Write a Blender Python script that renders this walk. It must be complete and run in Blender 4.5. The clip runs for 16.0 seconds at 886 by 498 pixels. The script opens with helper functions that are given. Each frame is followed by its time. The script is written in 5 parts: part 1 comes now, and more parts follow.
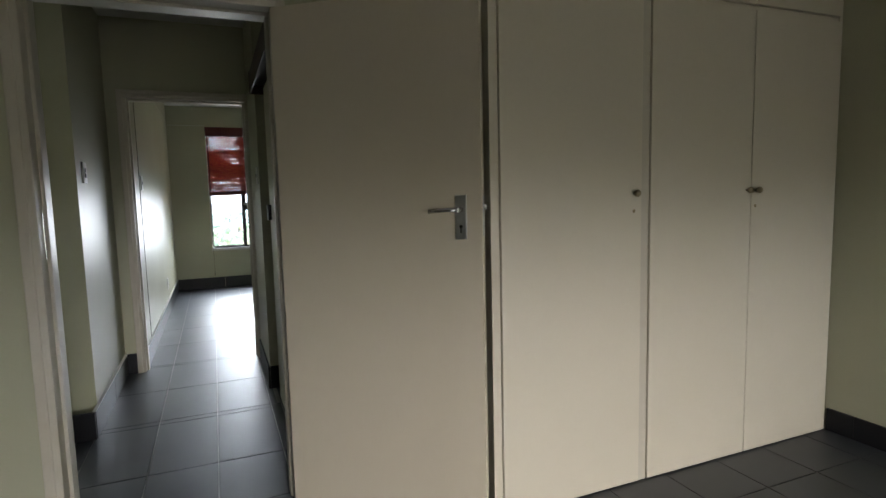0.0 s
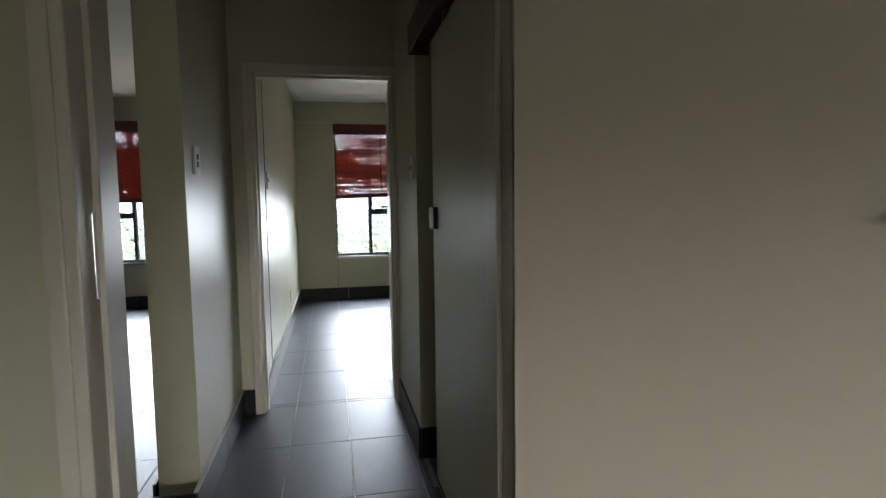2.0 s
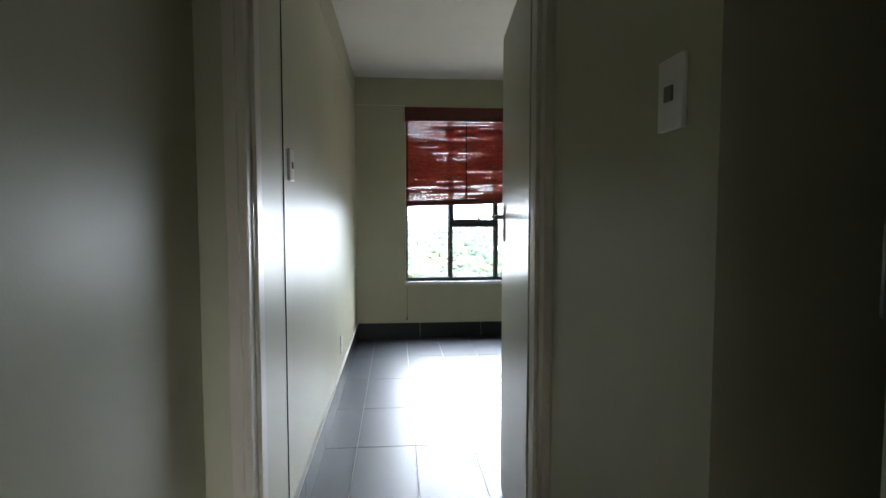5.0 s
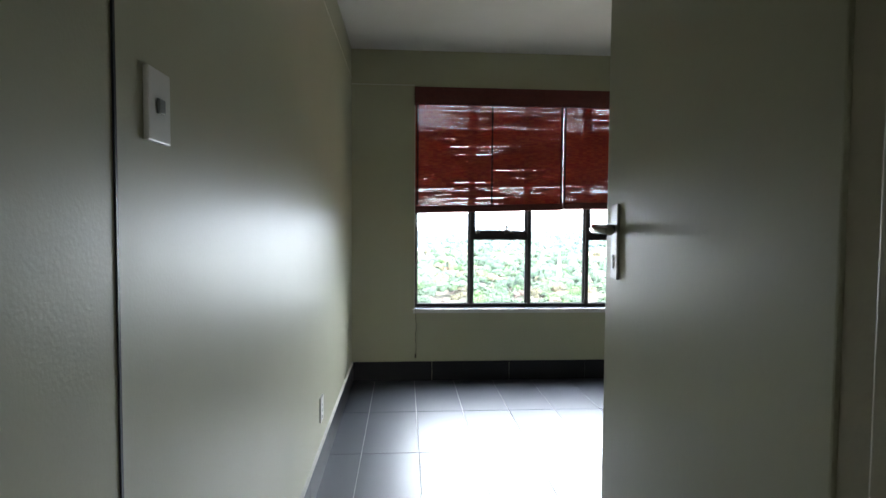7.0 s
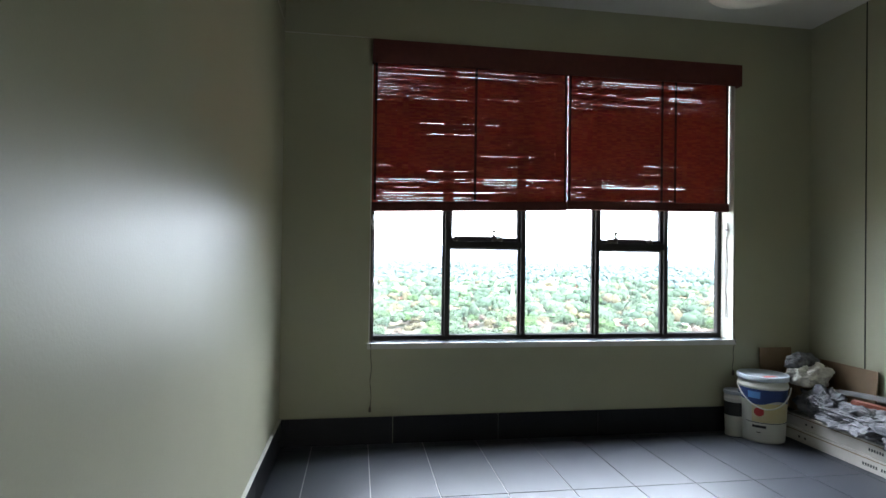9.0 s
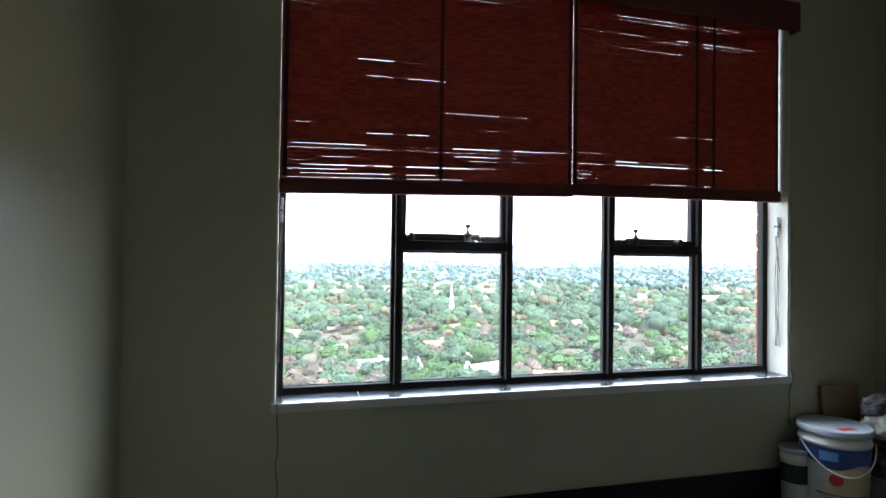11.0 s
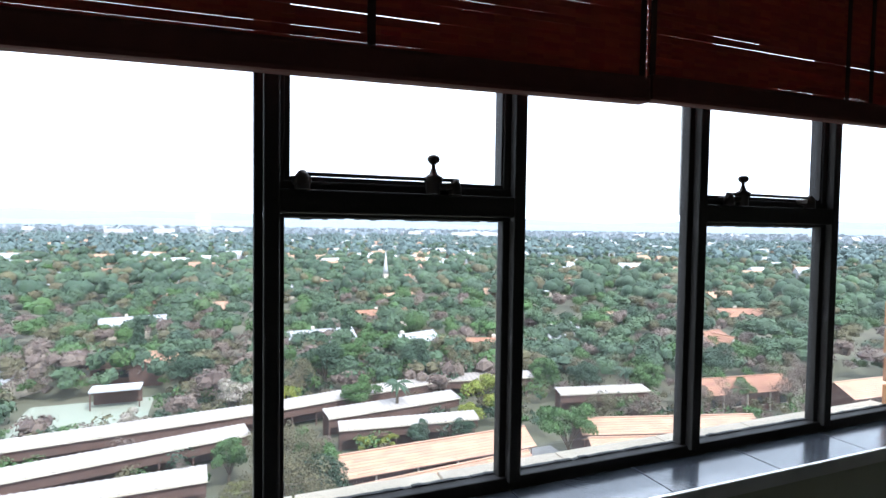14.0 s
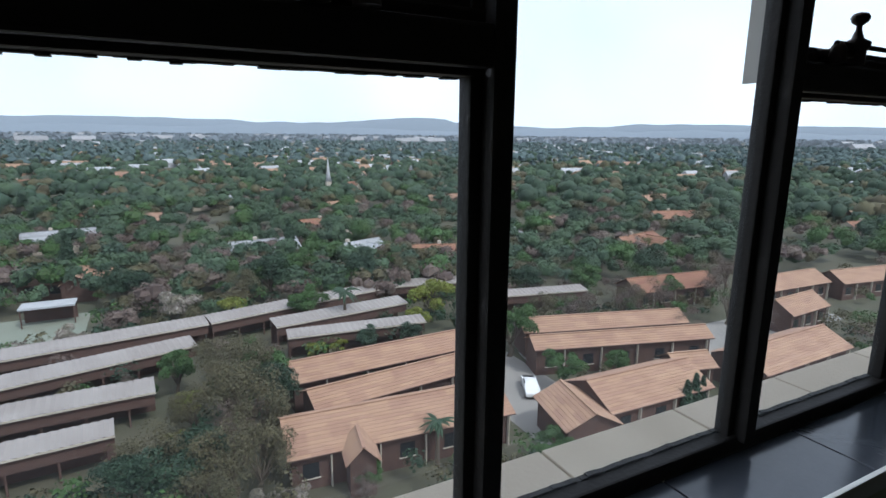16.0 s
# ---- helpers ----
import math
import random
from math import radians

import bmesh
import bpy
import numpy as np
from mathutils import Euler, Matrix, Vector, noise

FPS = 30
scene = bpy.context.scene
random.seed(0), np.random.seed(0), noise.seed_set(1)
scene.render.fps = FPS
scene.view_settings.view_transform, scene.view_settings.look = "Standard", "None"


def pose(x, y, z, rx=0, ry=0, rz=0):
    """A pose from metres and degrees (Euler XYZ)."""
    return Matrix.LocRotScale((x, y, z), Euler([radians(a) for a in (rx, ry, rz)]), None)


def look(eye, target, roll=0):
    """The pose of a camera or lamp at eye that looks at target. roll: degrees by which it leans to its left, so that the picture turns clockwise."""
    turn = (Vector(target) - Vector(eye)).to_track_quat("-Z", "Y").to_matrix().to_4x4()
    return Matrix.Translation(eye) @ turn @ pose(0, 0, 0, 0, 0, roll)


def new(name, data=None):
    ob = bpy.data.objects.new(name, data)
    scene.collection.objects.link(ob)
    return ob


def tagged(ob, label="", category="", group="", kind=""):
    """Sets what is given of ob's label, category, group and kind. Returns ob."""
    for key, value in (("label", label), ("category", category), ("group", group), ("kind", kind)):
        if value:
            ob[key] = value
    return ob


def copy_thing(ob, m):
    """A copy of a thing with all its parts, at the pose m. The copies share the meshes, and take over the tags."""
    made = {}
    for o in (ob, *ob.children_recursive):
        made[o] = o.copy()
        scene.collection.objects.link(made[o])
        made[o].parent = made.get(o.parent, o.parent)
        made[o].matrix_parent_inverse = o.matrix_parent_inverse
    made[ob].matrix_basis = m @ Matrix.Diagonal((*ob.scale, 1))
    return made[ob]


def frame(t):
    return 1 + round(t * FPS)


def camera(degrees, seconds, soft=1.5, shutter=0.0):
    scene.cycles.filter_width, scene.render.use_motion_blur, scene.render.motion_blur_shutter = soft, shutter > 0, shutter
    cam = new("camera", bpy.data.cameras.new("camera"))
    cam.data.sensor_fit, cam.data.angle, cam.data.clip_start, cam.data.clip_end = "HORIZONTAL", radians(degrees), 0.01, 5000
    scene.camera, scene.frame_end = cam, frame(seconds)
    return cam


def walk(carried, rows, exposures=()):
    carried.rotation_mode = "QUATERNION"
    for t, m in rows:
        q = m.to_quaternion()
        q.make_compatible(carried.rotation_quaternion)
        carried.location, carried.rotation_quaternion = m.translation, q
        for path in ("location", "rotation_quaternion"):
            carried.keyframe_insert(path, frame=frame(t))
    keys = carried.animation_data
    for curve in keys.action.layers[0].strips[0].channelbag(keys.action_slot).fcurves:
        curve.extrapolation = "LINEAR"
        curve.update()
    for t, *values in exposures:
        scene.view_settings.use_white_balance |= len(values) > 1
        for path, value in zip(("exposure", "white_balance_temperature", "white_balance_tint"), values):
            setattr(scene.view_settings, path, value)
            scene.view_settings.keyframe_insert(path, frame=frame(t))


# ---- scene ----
cam = camera(77.6, 16.0)
PATH = [
    (0, (0.359, 0.787, 1.255), (1.116, 2.627, 1.054), -1.4),
    (0.5, (0.344, 1.068, 1.253), (1.003, 2.947, 1.067), -1.0),
    (1, (0.274, 1.378, 1.246), (0.809, 3.296, 1.064), -1.0),
    (1.5, (0.249, 1.635, 1.239), (0.706, 3.575, 1.061), -0.9),
    (2, (0.238, 1.952, 1.229), (0.634, 3.906, 1.062), -0.8),
    (2.5, (0.233, 2.252, 1.215), (0.575, 4.216, 1.052), -0.7),
    (3, (0.22, 2.545, 1.233), (0.525, 4.516, 1.078), -0.5),
    (3.5, (0.224, 2.841, 1.23), (0.498, 4.817, 1.081), -0.5),
    (4, (0.221, 3.192, 1.226), (0.442, 5.174, 1.083), -0.1),
    (6.5, (0.202, 4.647, 1.211), (0.350, 6.639, 1.113), 0.1),
    (7, (0.220, 4.964, 1.214), (0.361, 6.957, 1.123), 0.4),
    (7.5, (0.229, 5.229, 1.210), (0.369, 7.222, 1.130), 0.7),
    (8, (0.250, 5.513, 1.158), (0.401, 7.507, 1.103), 0.8),
    (8.5, (0.245, 5.808, 1.072), (0.456, 7.797, 1.074), 0.7),
    (9, (0.231, 6.097, 1.058), (0.537, 8.074, 1.077), 0.8),
    (9.5, (0.205, 6.390, 1.061), (0.608, 8.350, 1.097), 0.8),
    (12, (0.478, 7.633, 1.088), (1.041, 9.552, 1.1), 0.8),
    (12.5, (0.505, 7.838, 1.097), (1.11, 9.744, 1.085), 0.9),
    (13, (0.552, 8.026, 1.088), (1.213, 9.914, 1.06), 0.9),
    (13.5, (0.62, 8.208, 1.096), (1.322, 10.08, 1.043), 0.8),
    (14, (0.674, 8.356, 1.078), (1.424, 10.208, 0.999), 0.8),
    (14.5, (0.704, 8.507, 1.087), (1.525, 10.327, 0.979), 0.4),
    (15, (0.768, 8.64, 1.081), (1.64, 10.432, 0.91), 0.6),
    (15.5, (0.851, 8.749, 1.056), (1.749, 10.515, 0.782), 0.8),
    (16, (0.905, 8.832, 1.037), (1.82, 10.562, 0.626), 0.6),
]
walk(cam, [(t, look(eye, target, roll)) for t, eye, target, roll in PATH], [(0, 3.35, 6450, 10), (1, 3.4, 6450, 10), (2.5, 3.45, 6350, 10), (4, 3.65, 6250, 10), (6.5, 3.4, 6250, 10), (8, 3.1, 6250, 10), (9.5, 2.9, 6100, 10), (12, 2.0, 5950, 10), (13, 1.8, 5950, 10), (13.5, 1.45, 5950, 10), (14, 1.18, 5950, 10), (14.5, 0.7, 5950, 10), (15, 0.33, 5950, 10), (15.5, -0.03, 5950, 10), (16, -0.3, 5950, 10)])

# ---- sky, sun, window light ----
world = bpy.data.worlds.new("overcast_sky")
scene.world = world
world.use_nodes = True
wn, wl = world.node_tree.nodes, world.node_tree.links
sky = wn.new("ShaderNodeTexSky")
sky.sky_type = "NISHITA"
sky.sun_disc = False
sky.sun_elevation = radians(55)
sky.sun_rotation = radians(200)
sky.dust_density = 3.0
cloud = wn.new("ShaderNodeMix")
cloud.data_type = "RGBA"
cloud.inputs["Factor"].default_value = 0.75
cloud.inputs["B"].default_value = (12.3, 13.0, 14.2, 1)
wl.new(sky.outputs[0], cloud.inputs["A"])
puff, bank = wn.new("ShaderNodeTexNoise"), wn.new("ShaderNodeMapRange")
puff.inputs["Scale"].default_value, puff.inputs["Detail"].default_value = 2.6, 5
bank.inputs["From Min"].default_value, bank.inputs["From Max"].default_value = 0.3, 0.7
bank.inputs["To Min"].default_value, bank.inputs["To Max"].default_value = 0.58, 0.90
wl.new(wn.new("ShaderNodeTexCoord").outputs["Generated"], puff.inputs["Vector"])
wl.new(puff.outputs[0], bank.inputs["Value"])
wl.new(bank.outputs[0], cloud.inputs["Factor"])
wl.new(cloud.outputs["Result"], wn["Background"].inputs[0])
wn["Background"].inputs[1].default_value = 0.15

sun_data = bpy.data.lights.new("sun", "SUN")
sun_data.energy, sun_data.angle, sun_data.color = 3.6, radians(9), (1.0, 0.96, 0.9)
sun = new("sun", sun_data)
sun.matrix_world = look((0, 0, 50), (-0.25, 0.55, 49.2))


def window_lamp(name, x0, x1, z0, z1, y, towards, watts, rgb, tilt=0.66, spread=100):
    data = bpy.data.lights.new(name, "AREA")
    data.shape, data.size, data.size_y, data.energy, data.color = "RECTANGLE", x1 - x0, z1 - z0, watts, rgb
    ob = new(name, data)
    eye = Vector(((x0 + x1) / 2, y, (z0 + z1) / 2))
    data.spread = radians(spread)
    ob.matrix_world = look(eye, eye + Vector((0, towards, -tilt)))
    return ob


for low in (0.60, 0.837, 1.073):
    window_lamp("window_light_room", 0.32, 2.50, low, low + 0.237, 9.24, -1, 1.8, (0.86, 0.92, 1.0))
    window_lamp("window_light_lounge", -3.0, -0.85, low, low + 0.237, 9.24, -1, 2.0, (0.86, 0.92, 1.0))
# daylight thrown up by the bright town below
window_lamp("window_glow_room", 0.32, 2.50, 0.66, 1.28, 9.26, -1, 0.36, (1.0, 0.97, 0.90), tilt=-0.75, spread=100)
window_lamp("window_glow_lounge", -3.0, -0.85, 0.66, 1.28, 9.26, -1, 0.36, (1.0, 0.97, 0.90), tilt=-0.75, spread=100)
window_lamp("window_light_bedroom", 0.2, 2.6, 0.66, 1.26, -2.45, 1, 3.4, (0.98, 0.93, 0.85), tilt=0.50, spread=64)


# ---- materials ----
def material(name, a, b=None, sheer=0.0, rough=0.5, scale=6.0, fine=90.0, bump=0.0, metal=0.0, spec=0.5, vary=0.0, island=0.0, translucent=0.0, stretch=(1, 1, 1), rough_vary=0.0, coat=0.0):
    """Two colours mixed by broad and fine noise, with fine relief."""
    m = bpy.data.materials.new(name)
    m.use_nodes = True
    n, l = m.node_tree.nodes, m.node_tree.links
    p = n["Principled BSDF"]
    p.inputs["Roughness"].default_value = rough
    p.inputs["Metallic"].default_value = metal
    p.inputs["Specular IOR Level"].default_value = spec
    p.inputs["Coat Weight"].default_value = coat
    b = b or tuple(c * 0.85 for c in a)
    co = n.new("ShaderNodeTexCoord")
    mp = n.new("ShaderNodeMapping")
    mp.inputs["Scale"].default_value = stretch
    geo = n.new("ShaderNodeNewGeometry")
    l.new(geo.outputs["Position"], mp.inputs["Vector"])
    broad, small = n.new("ShaderNodeTexNoise"), n.new("ShaderNodeTexNoise")
    broad.inputs["Scale"].default_value, small.inputs["Scale"].default_value = scale, fine
    broad.inputs["Detail"].default_value = 5
    l.new(mp.outputs[0], broad.inputs["Vector"])
    l.new(mp.outputs[0], small.inputs["Vector"])
    mix = n.new("ShaderNodeMix")
    mix.data_type = "RGBA"
    mix.inputs["A"].default_value, mix.inputs["B"].default_value = (*a, 1), (*b, 1)
    add = n.new("ShaderNodeMath")
    add.operation = "MULTIPLY_ADD"
    add.inputs[1].default_value = 0.35
    l.new(small.outputs[0], add.inputs[0])
    half = n.new("ShaderNodeMath")
    half.operation = "MULTIPLY_ADD"
    half.inputs[1].default_value, half.inputs[2].default_value = 1.5, -0.4
    l.new(broad.outputs[0], half.inputs[0])
    l.new(half.outputs[0], add.inputs[2])
    add.use_clamp = True
    l.new(add.outputs[0], mix.inputs["Factor"])
    colour = mix.outputs["Result"]
    if vary or island:
        hsv = n.new("ShaderNodeHueSaturation")
        src = n.new("ShaderNodeObjectInfo").outputs["Random"] if vary else geo.outputs["Random Per Island"]
        amount = vary or island
        ma = n.new("ShaderNodeMath")
        ma.operation = "MULTIPLY_ADD"
        ma.inputs[1].default_value, ma.inputs[2].default_value = amount, 1 - amount / 2
        l.new(src, ma.inputs[0])
        l.new(ma.outputs[0], hsv.inputs["Value"])
        hu = n.new("ShaderNodeMath")
        hu.operation = "MULTIPLY_ADD"
        hu.inputs[1].default_value, hu.inputs[2].default_value = amount * 0.06, 0.5 - amount * 0.03
        l.new(src, hu.inputs[0])
        l.new(hu.outputs[0], hsv.inputs["Hue"])
        l.new(colour, hsv.inputs["Color"])
        colour = hsv.outputs[0]
    l.new(colour, p.inputs["Base Color"])
    if rough_vary:
        rv = n.new("ShaderNodeMath")
        rv.operation = "MULTIPLY_ADD"
        rv.inputs[1].default_value, rv.inputs[2].default_value = rough_vary, rough - rough_vary / 2
        l.new(broad.outputs[0], rv.inputs[0])
        l.new(rv.outputs[0], p.inputs["Roughness"])
    if bump:
        bp = n.new("ShaderNodeBump")
        bp.inputs["Strength"].default_value = bump
        bp.inputs["Distance"].default_value = 0.004
        l.new(small.outputs[0], bp.inputs["Height"])
        l.new(bp.outputs[0], p.inputs["Normal"])
    if translucent:
        tr = n.new("ShaderNodeBsdfTranslucent")
        l.new(colour, tr.inputs["Color"])
        ms = n.new("ShaderNodeMixShader")
        ms.inputs[0].default_value = translucent
        l.new(p.outputs[0], ms.inputs[1])
        l.new(tr.outputs[0], ms.inputs[2])
        l.new(ms.outputs[0], n["Material Output"].inputs["Surface"])
    if sheer:
        see, mz = n.new("ShaderNodeBsdfTransparent"), n.new("ShaderNodeMixShader")
        see.inputs["Color"].default_value = (1.0, 0.30, 0.22, 1)
        mz.inputs[0].default_value = sheer
        l.new(ms.outputs[0], mz.inputs[1])
        l.new(see.outputs[0], mz.inputs[2])
        l.new(mz.outputs[0], n["Material Output"].inputs["Surface"])
    return m


WALL = material("sage_wall_paint", (0.425, 0.413, 0.298), (0.375, 0.364, 0.258), rough=0.41, scale=1.4, fine=140, bump=0.08, rough_vary=0.08, spec=0.26)
REVEAL = material("cream_reveal_paint", (0.66, 0.64, 0.56), (0.56, 0.54, 0.46), rough=0.5, scale=5, fine=120, bump=0.08)
CEIL = material("white_ceiling_paint", (0.72, 0.70, 0.66), (0.66, 0.64, 0.60), rough=0.8, scale=3, fine=160, bump=0.35)
TILE = material("charcoal_floor_tile", (0.046, 0.050, 0.060), (0.034, 0.038, 0.046), rough=0.43, spec=0.68, scale=2.5, fine=220, bump=0.05, vary=0.18, rough_vary=0.10)
SKIRT = material("black_skirting_tile", (0.014, 0.014, 0.017), (0.010, 0.010, 0.012), spec=0.22, rough=0.36, scale=4, fine=160, bump=0.04)
GROUT = material("grey_grout", (0.46, 0.45, 0.43), (0.30, 0.29, 0.28), rough=0.85, scale=9, fine=200)
GROUT_EDGE = material("pale_sealant", (0.62, 0.61, 0.57), (0.5, 0.49, 0.45), rough=0.6, scale=9, fine=200)
DOOR = material("beige_door_enamel", (0.55, 0.49, 0.385), (0.51, 0.45, 0.35), rough=0.42, scale=1.2, fine=60, bump=0.06, stretch=(1, 1, 0.4))
DOOR_B = material("sage_door_enamel", (0.46, 0.45, 0.34), (0.42, 0.41, 0.31), rough=0.36, scale=1.2, fine=70, bump=0.07, rough_vary=0.1)
FRAME = material("cream_frame_enamel", (0.52, 0.48, 0.40), (0.45, 0.41, 0.33), rough=0.38, scale=3, fine=90, bump=0.08)
CUPBOARD = material("cream_cupboard_enamel", (0.60, 0.545, 0.44), (0.55, 0.50, 0.40), rough=0.45, scale=1.0, fine=50, bump=0.06)
CHROME = material("chrome", (0.62, 0.62, 0.63), rough=0.18, metal=1.0, scale=20)
STEEL = material("brushed_steel", (0.48, 0.48, 0.48), rough=0.35, metal=1.0, scale=30)
BRASS = material("dull_brass", (0.36, 0.30, 0.19), rough=0.3, metal=1.0, scale=30)
BLACKP = material("black_plastic", (0.015, 0.015, 0.016), rough=0.4, scale=10)
WHITEP = material("white_plastic", (0.74, 0.73, 0.70), rough=0.32, scale=10)
DARKSW = material("dark_switch_rocker", (0.10, 0.10, 0.10), rough=0.35, scale=10)
WFRAME = material("brown_painted_steel", (0.036, 0.032, 0.030), (0.026, 0.023, 0.021), spec=0.18, rough=0.6, scale=12, fine=120, bump=0.25)
BRONZE = material("aged_bronze", (0.07, 0.055, 0.045), rough=0.4, metal=0.7, scale=40)
BLIND = material("red_brown_slats", (0.34, 0.046, 0.024), (0.24, 0.030, 0.018), rough=0.6, scale=30, fine=300, translucent=0.14, island=0.30, sheer=0.028)
BLIND_BAR = material("red_brown_fabric_band", (0.12, 0.024, 0.017), (0.085, 0.016, 0.012), rough=0.7, scale=30, fine=300)
TAPE = material("dark_red_tape", (0.060, 0.014, 0.012), rough=0.85, scale=60, fine=400)
CORD = material("blind_cord", (0.12, 0.10, 0.08), rough=0.8, scale=90)
SILLT = material("slate_sill_tile", (0.050, 0.055, 0.066), (0.035, 0.040, 0.048), rough=0.16, scale=6, fine=160, bump=0.05, vary=0.2)
STONE = material("weathered_sill_stone", (0.72, 0.61, 0.47), (0.52, 0.43, 0.32), rough=0.85, scale=7, fine=110, bump=0.4, vary=0.12)
BRICK = material("orange_brick", (0.42, 0.19, 0.085), (0.33, 0.135, 0.06), rough=0.9, scale=20, fine=160, bump=0.5, vary=0.25)
MORTAR = material("mortar", (0.40, 0.34, 0.27), rough=0.95, scale=20, fine=150, bump=0.4)
MAHOG = material("mahogany_stain", (0.10, 0.028, 0.018), (0.060, 0.016, 0.010), rough=0.3, scale=4, fine=40, bump=0.05, stretch=(6, 6, 0.6))
RAILP = material("dark_red_rail_paint", (0.055, 0.022, 0.018), rough=0.45, scale=8, fine=90)
OPAL = material("opal_glass", (0.82, 0.80, 0.74), rough=0.25, scale=8, translucent=0.35)
CARTON = material("white_carton", (0.58, 0.55, 0.50), (0.46, 0.43, 0.38), rough=0.8, scale=8, fine=90, bump=0.1)
INK = material("black_print", (0.03, 0.03, 0.03), rough=0.7)
BROWNCARD = material("brown_cardboard", (0.26, 0.18, 0.11), (0.19, 0.13, 0.08), rough=0.85, scale=10, fine=90, bump=0.15)
FILM = material("crumpled_plastic", (0.20, 0.20, 0.21), (0.09, 0.09, 0.10), rough=0.2, scale=18, fine=60, bump=0.3)
NEWS = material("crumpled_newsprint", (0.28, 0.28, 0.29), (0.05, 0.05, 0.06), rough=0.7, scale=34, fine=80, bump=0.2)
RAG = material("white_cloth", (0.60, 0.57, 0.51), (0.48, 0.45, 0.40), rough=0.9, scale=12, fine=120, bump=0.3)
PAIL = material("white_pail", (0.66, 0.65, 0.60), (0.56, 0.55, 0.49), rough=0.35, scale=7)
PAILLID = material("grey_pail_lid", (0.40, 0.44, 0.48), (0.32, 0.36, 0.40), rough=0.4, scale=9)
BLUEL = material("blue_pail_label", (0.025, 0.055, 0.20), (0.020, 0.040, 0.14), rough=0.4, scale=20)
LBLUE = material("light_blue_print", (0.12, 0.30, 0.62), rough=0.4)
REDL = material("red_print", (0.45, 0.03, 0.03), rough=0.4)
YELL = material("yellow_print", (0.52, 0.42, 0.16), (0.56, 0.50, 0.34), rough=0.5, scale=9)
REDBOX = material("red_brown_board", (0.22, 0.06, 0.035), rough=0.6)
BATHT = material("black_bath_tile", (0.010, 0.010, 0.012), rough=0.35, scale=6)

GLASS = bpy.data.materials.new("window_glass")
GLASS.use_nodes = True
gn, gl = GLASS.node_tree.nodes, GLASS.node_tree.links
g_tr, g_gl, g_mx = gn.new("ShaderNodeBsdfTransparent"), gn.new("ShaderNodeBsdfGlossy"), gn.new("ShaderNodeMixShader")
g_gl.inputs["Roughness"].default_value = 0.02
g_tr.inputs["Color"].default_value = (0.95, 0.97, 0.97, 1)
g_mx.inputs[0].default_value = 0.035
gl.new(g_tr.outputs[0], g_mx.inputs[1])
gl.new(g_gl.outputs[0], g_mx.inputs[2])
# thin film of dust and smears on the panes, doubling as a haze veil
g_du, g_dm, g_no, g_ra = gn.new("ShaderNodeBsdfTranslucent"), gn.new("ShaderNodeMixShader"), gn.new("ShaderNodeTexNoise"), gn.new("ShaderNodeMapRange")
g_du.inputs["Color"].default_value = (0.80, 0.86, 0.92, 1)
g_no.inputs["Scale"].default_value = 5.0
g_no.inputs["Detail"].default_value = 6
g_ra.inputs["To Min"].default_value, g_ra.inputs["To Max"].default_value = 0.003, 0.020
g_co = gn.new("ShaderNodeNewGeometry")
gl.new(g_co.outputs["Position"], g_no.inputs["Vector"])
gl.new(g_no.outputs[0], g_ra.inputs["Value"])
gl.new(g_ra.outputs[0], g_dm.inputs[0])
gl.new(g_mx.outputs[0], g_dm.inputs[1])
gl.new(g_du.outputs[0], g_dm.inputs[2])
gl.new(g_dm.outputs[0], gn["Material Output"].inputs["Surface"])


# ---- building helpers ----
def thing(name, label, category, x=0.0, y=0.0, z=0.0, group=""):
    ob = new(name)
    ob.empty_display_size = 0.1
    ob.matrix_world = pose(x, y, z)
    return tagged(ob, label, category, group)


def mesh_ob(name, bm, mats):
    me = bpy.data.meshes.new(name)
    bm.to_mesh(me)
    bm.free()
    for m in mats if isinstance(mats, (list, tuple)) else [mats]:
        me.materials.append(m)
    return new(name, me)


def part(name, bm, mat, parent, label=""):
    ob = mesh_ob(name, bm, mat)
    ob.parent = parent
    ob.matrix_parent_inverse = Matrix.Identity(4)
    return tagged(ob, label)


def structure(name, bm, mat, label=""):
    return tagged(mesh_ob(name, bm, mat), label, kind="structure")


def add_box(bm, x0, x1, y0, y1, z0, z1, bevel=0.0, m=None):
    r = bmesh.ops.create_cube(bm, size=1)["verts"]
    for v in r:
        v.co = Vector(((x0 + x1) / 2 + v.co.x * (x1 - x0), (y0 + y1) / 2 + v.co.y * (y1 - y0), (z0 + z1) / 2 + v.co.z * (z1 - z0)))
    if bevel:
        edges = list({e for v in r for e in v.link_edges})
        out = bmesh.ops.bevel(bm, geom=edges, offset=bevel, segments=2, affect="EDGES", profile=0.6)
        r = list({v for f in out["faces"] for v in f.verts} | {v for v in r if v.is_valid})
    if m is not None:
        bmesh.ops.transform(bm, matrix=m, verts=[v for v in r if v.is_valid])
    return bm


def box(x0, x1, y0, y1, z0, z1, bevel=0.0, m=None):
    return add_box(bmesh.new(), x0, x1, y0, y1, z0, z1, bevel, m)


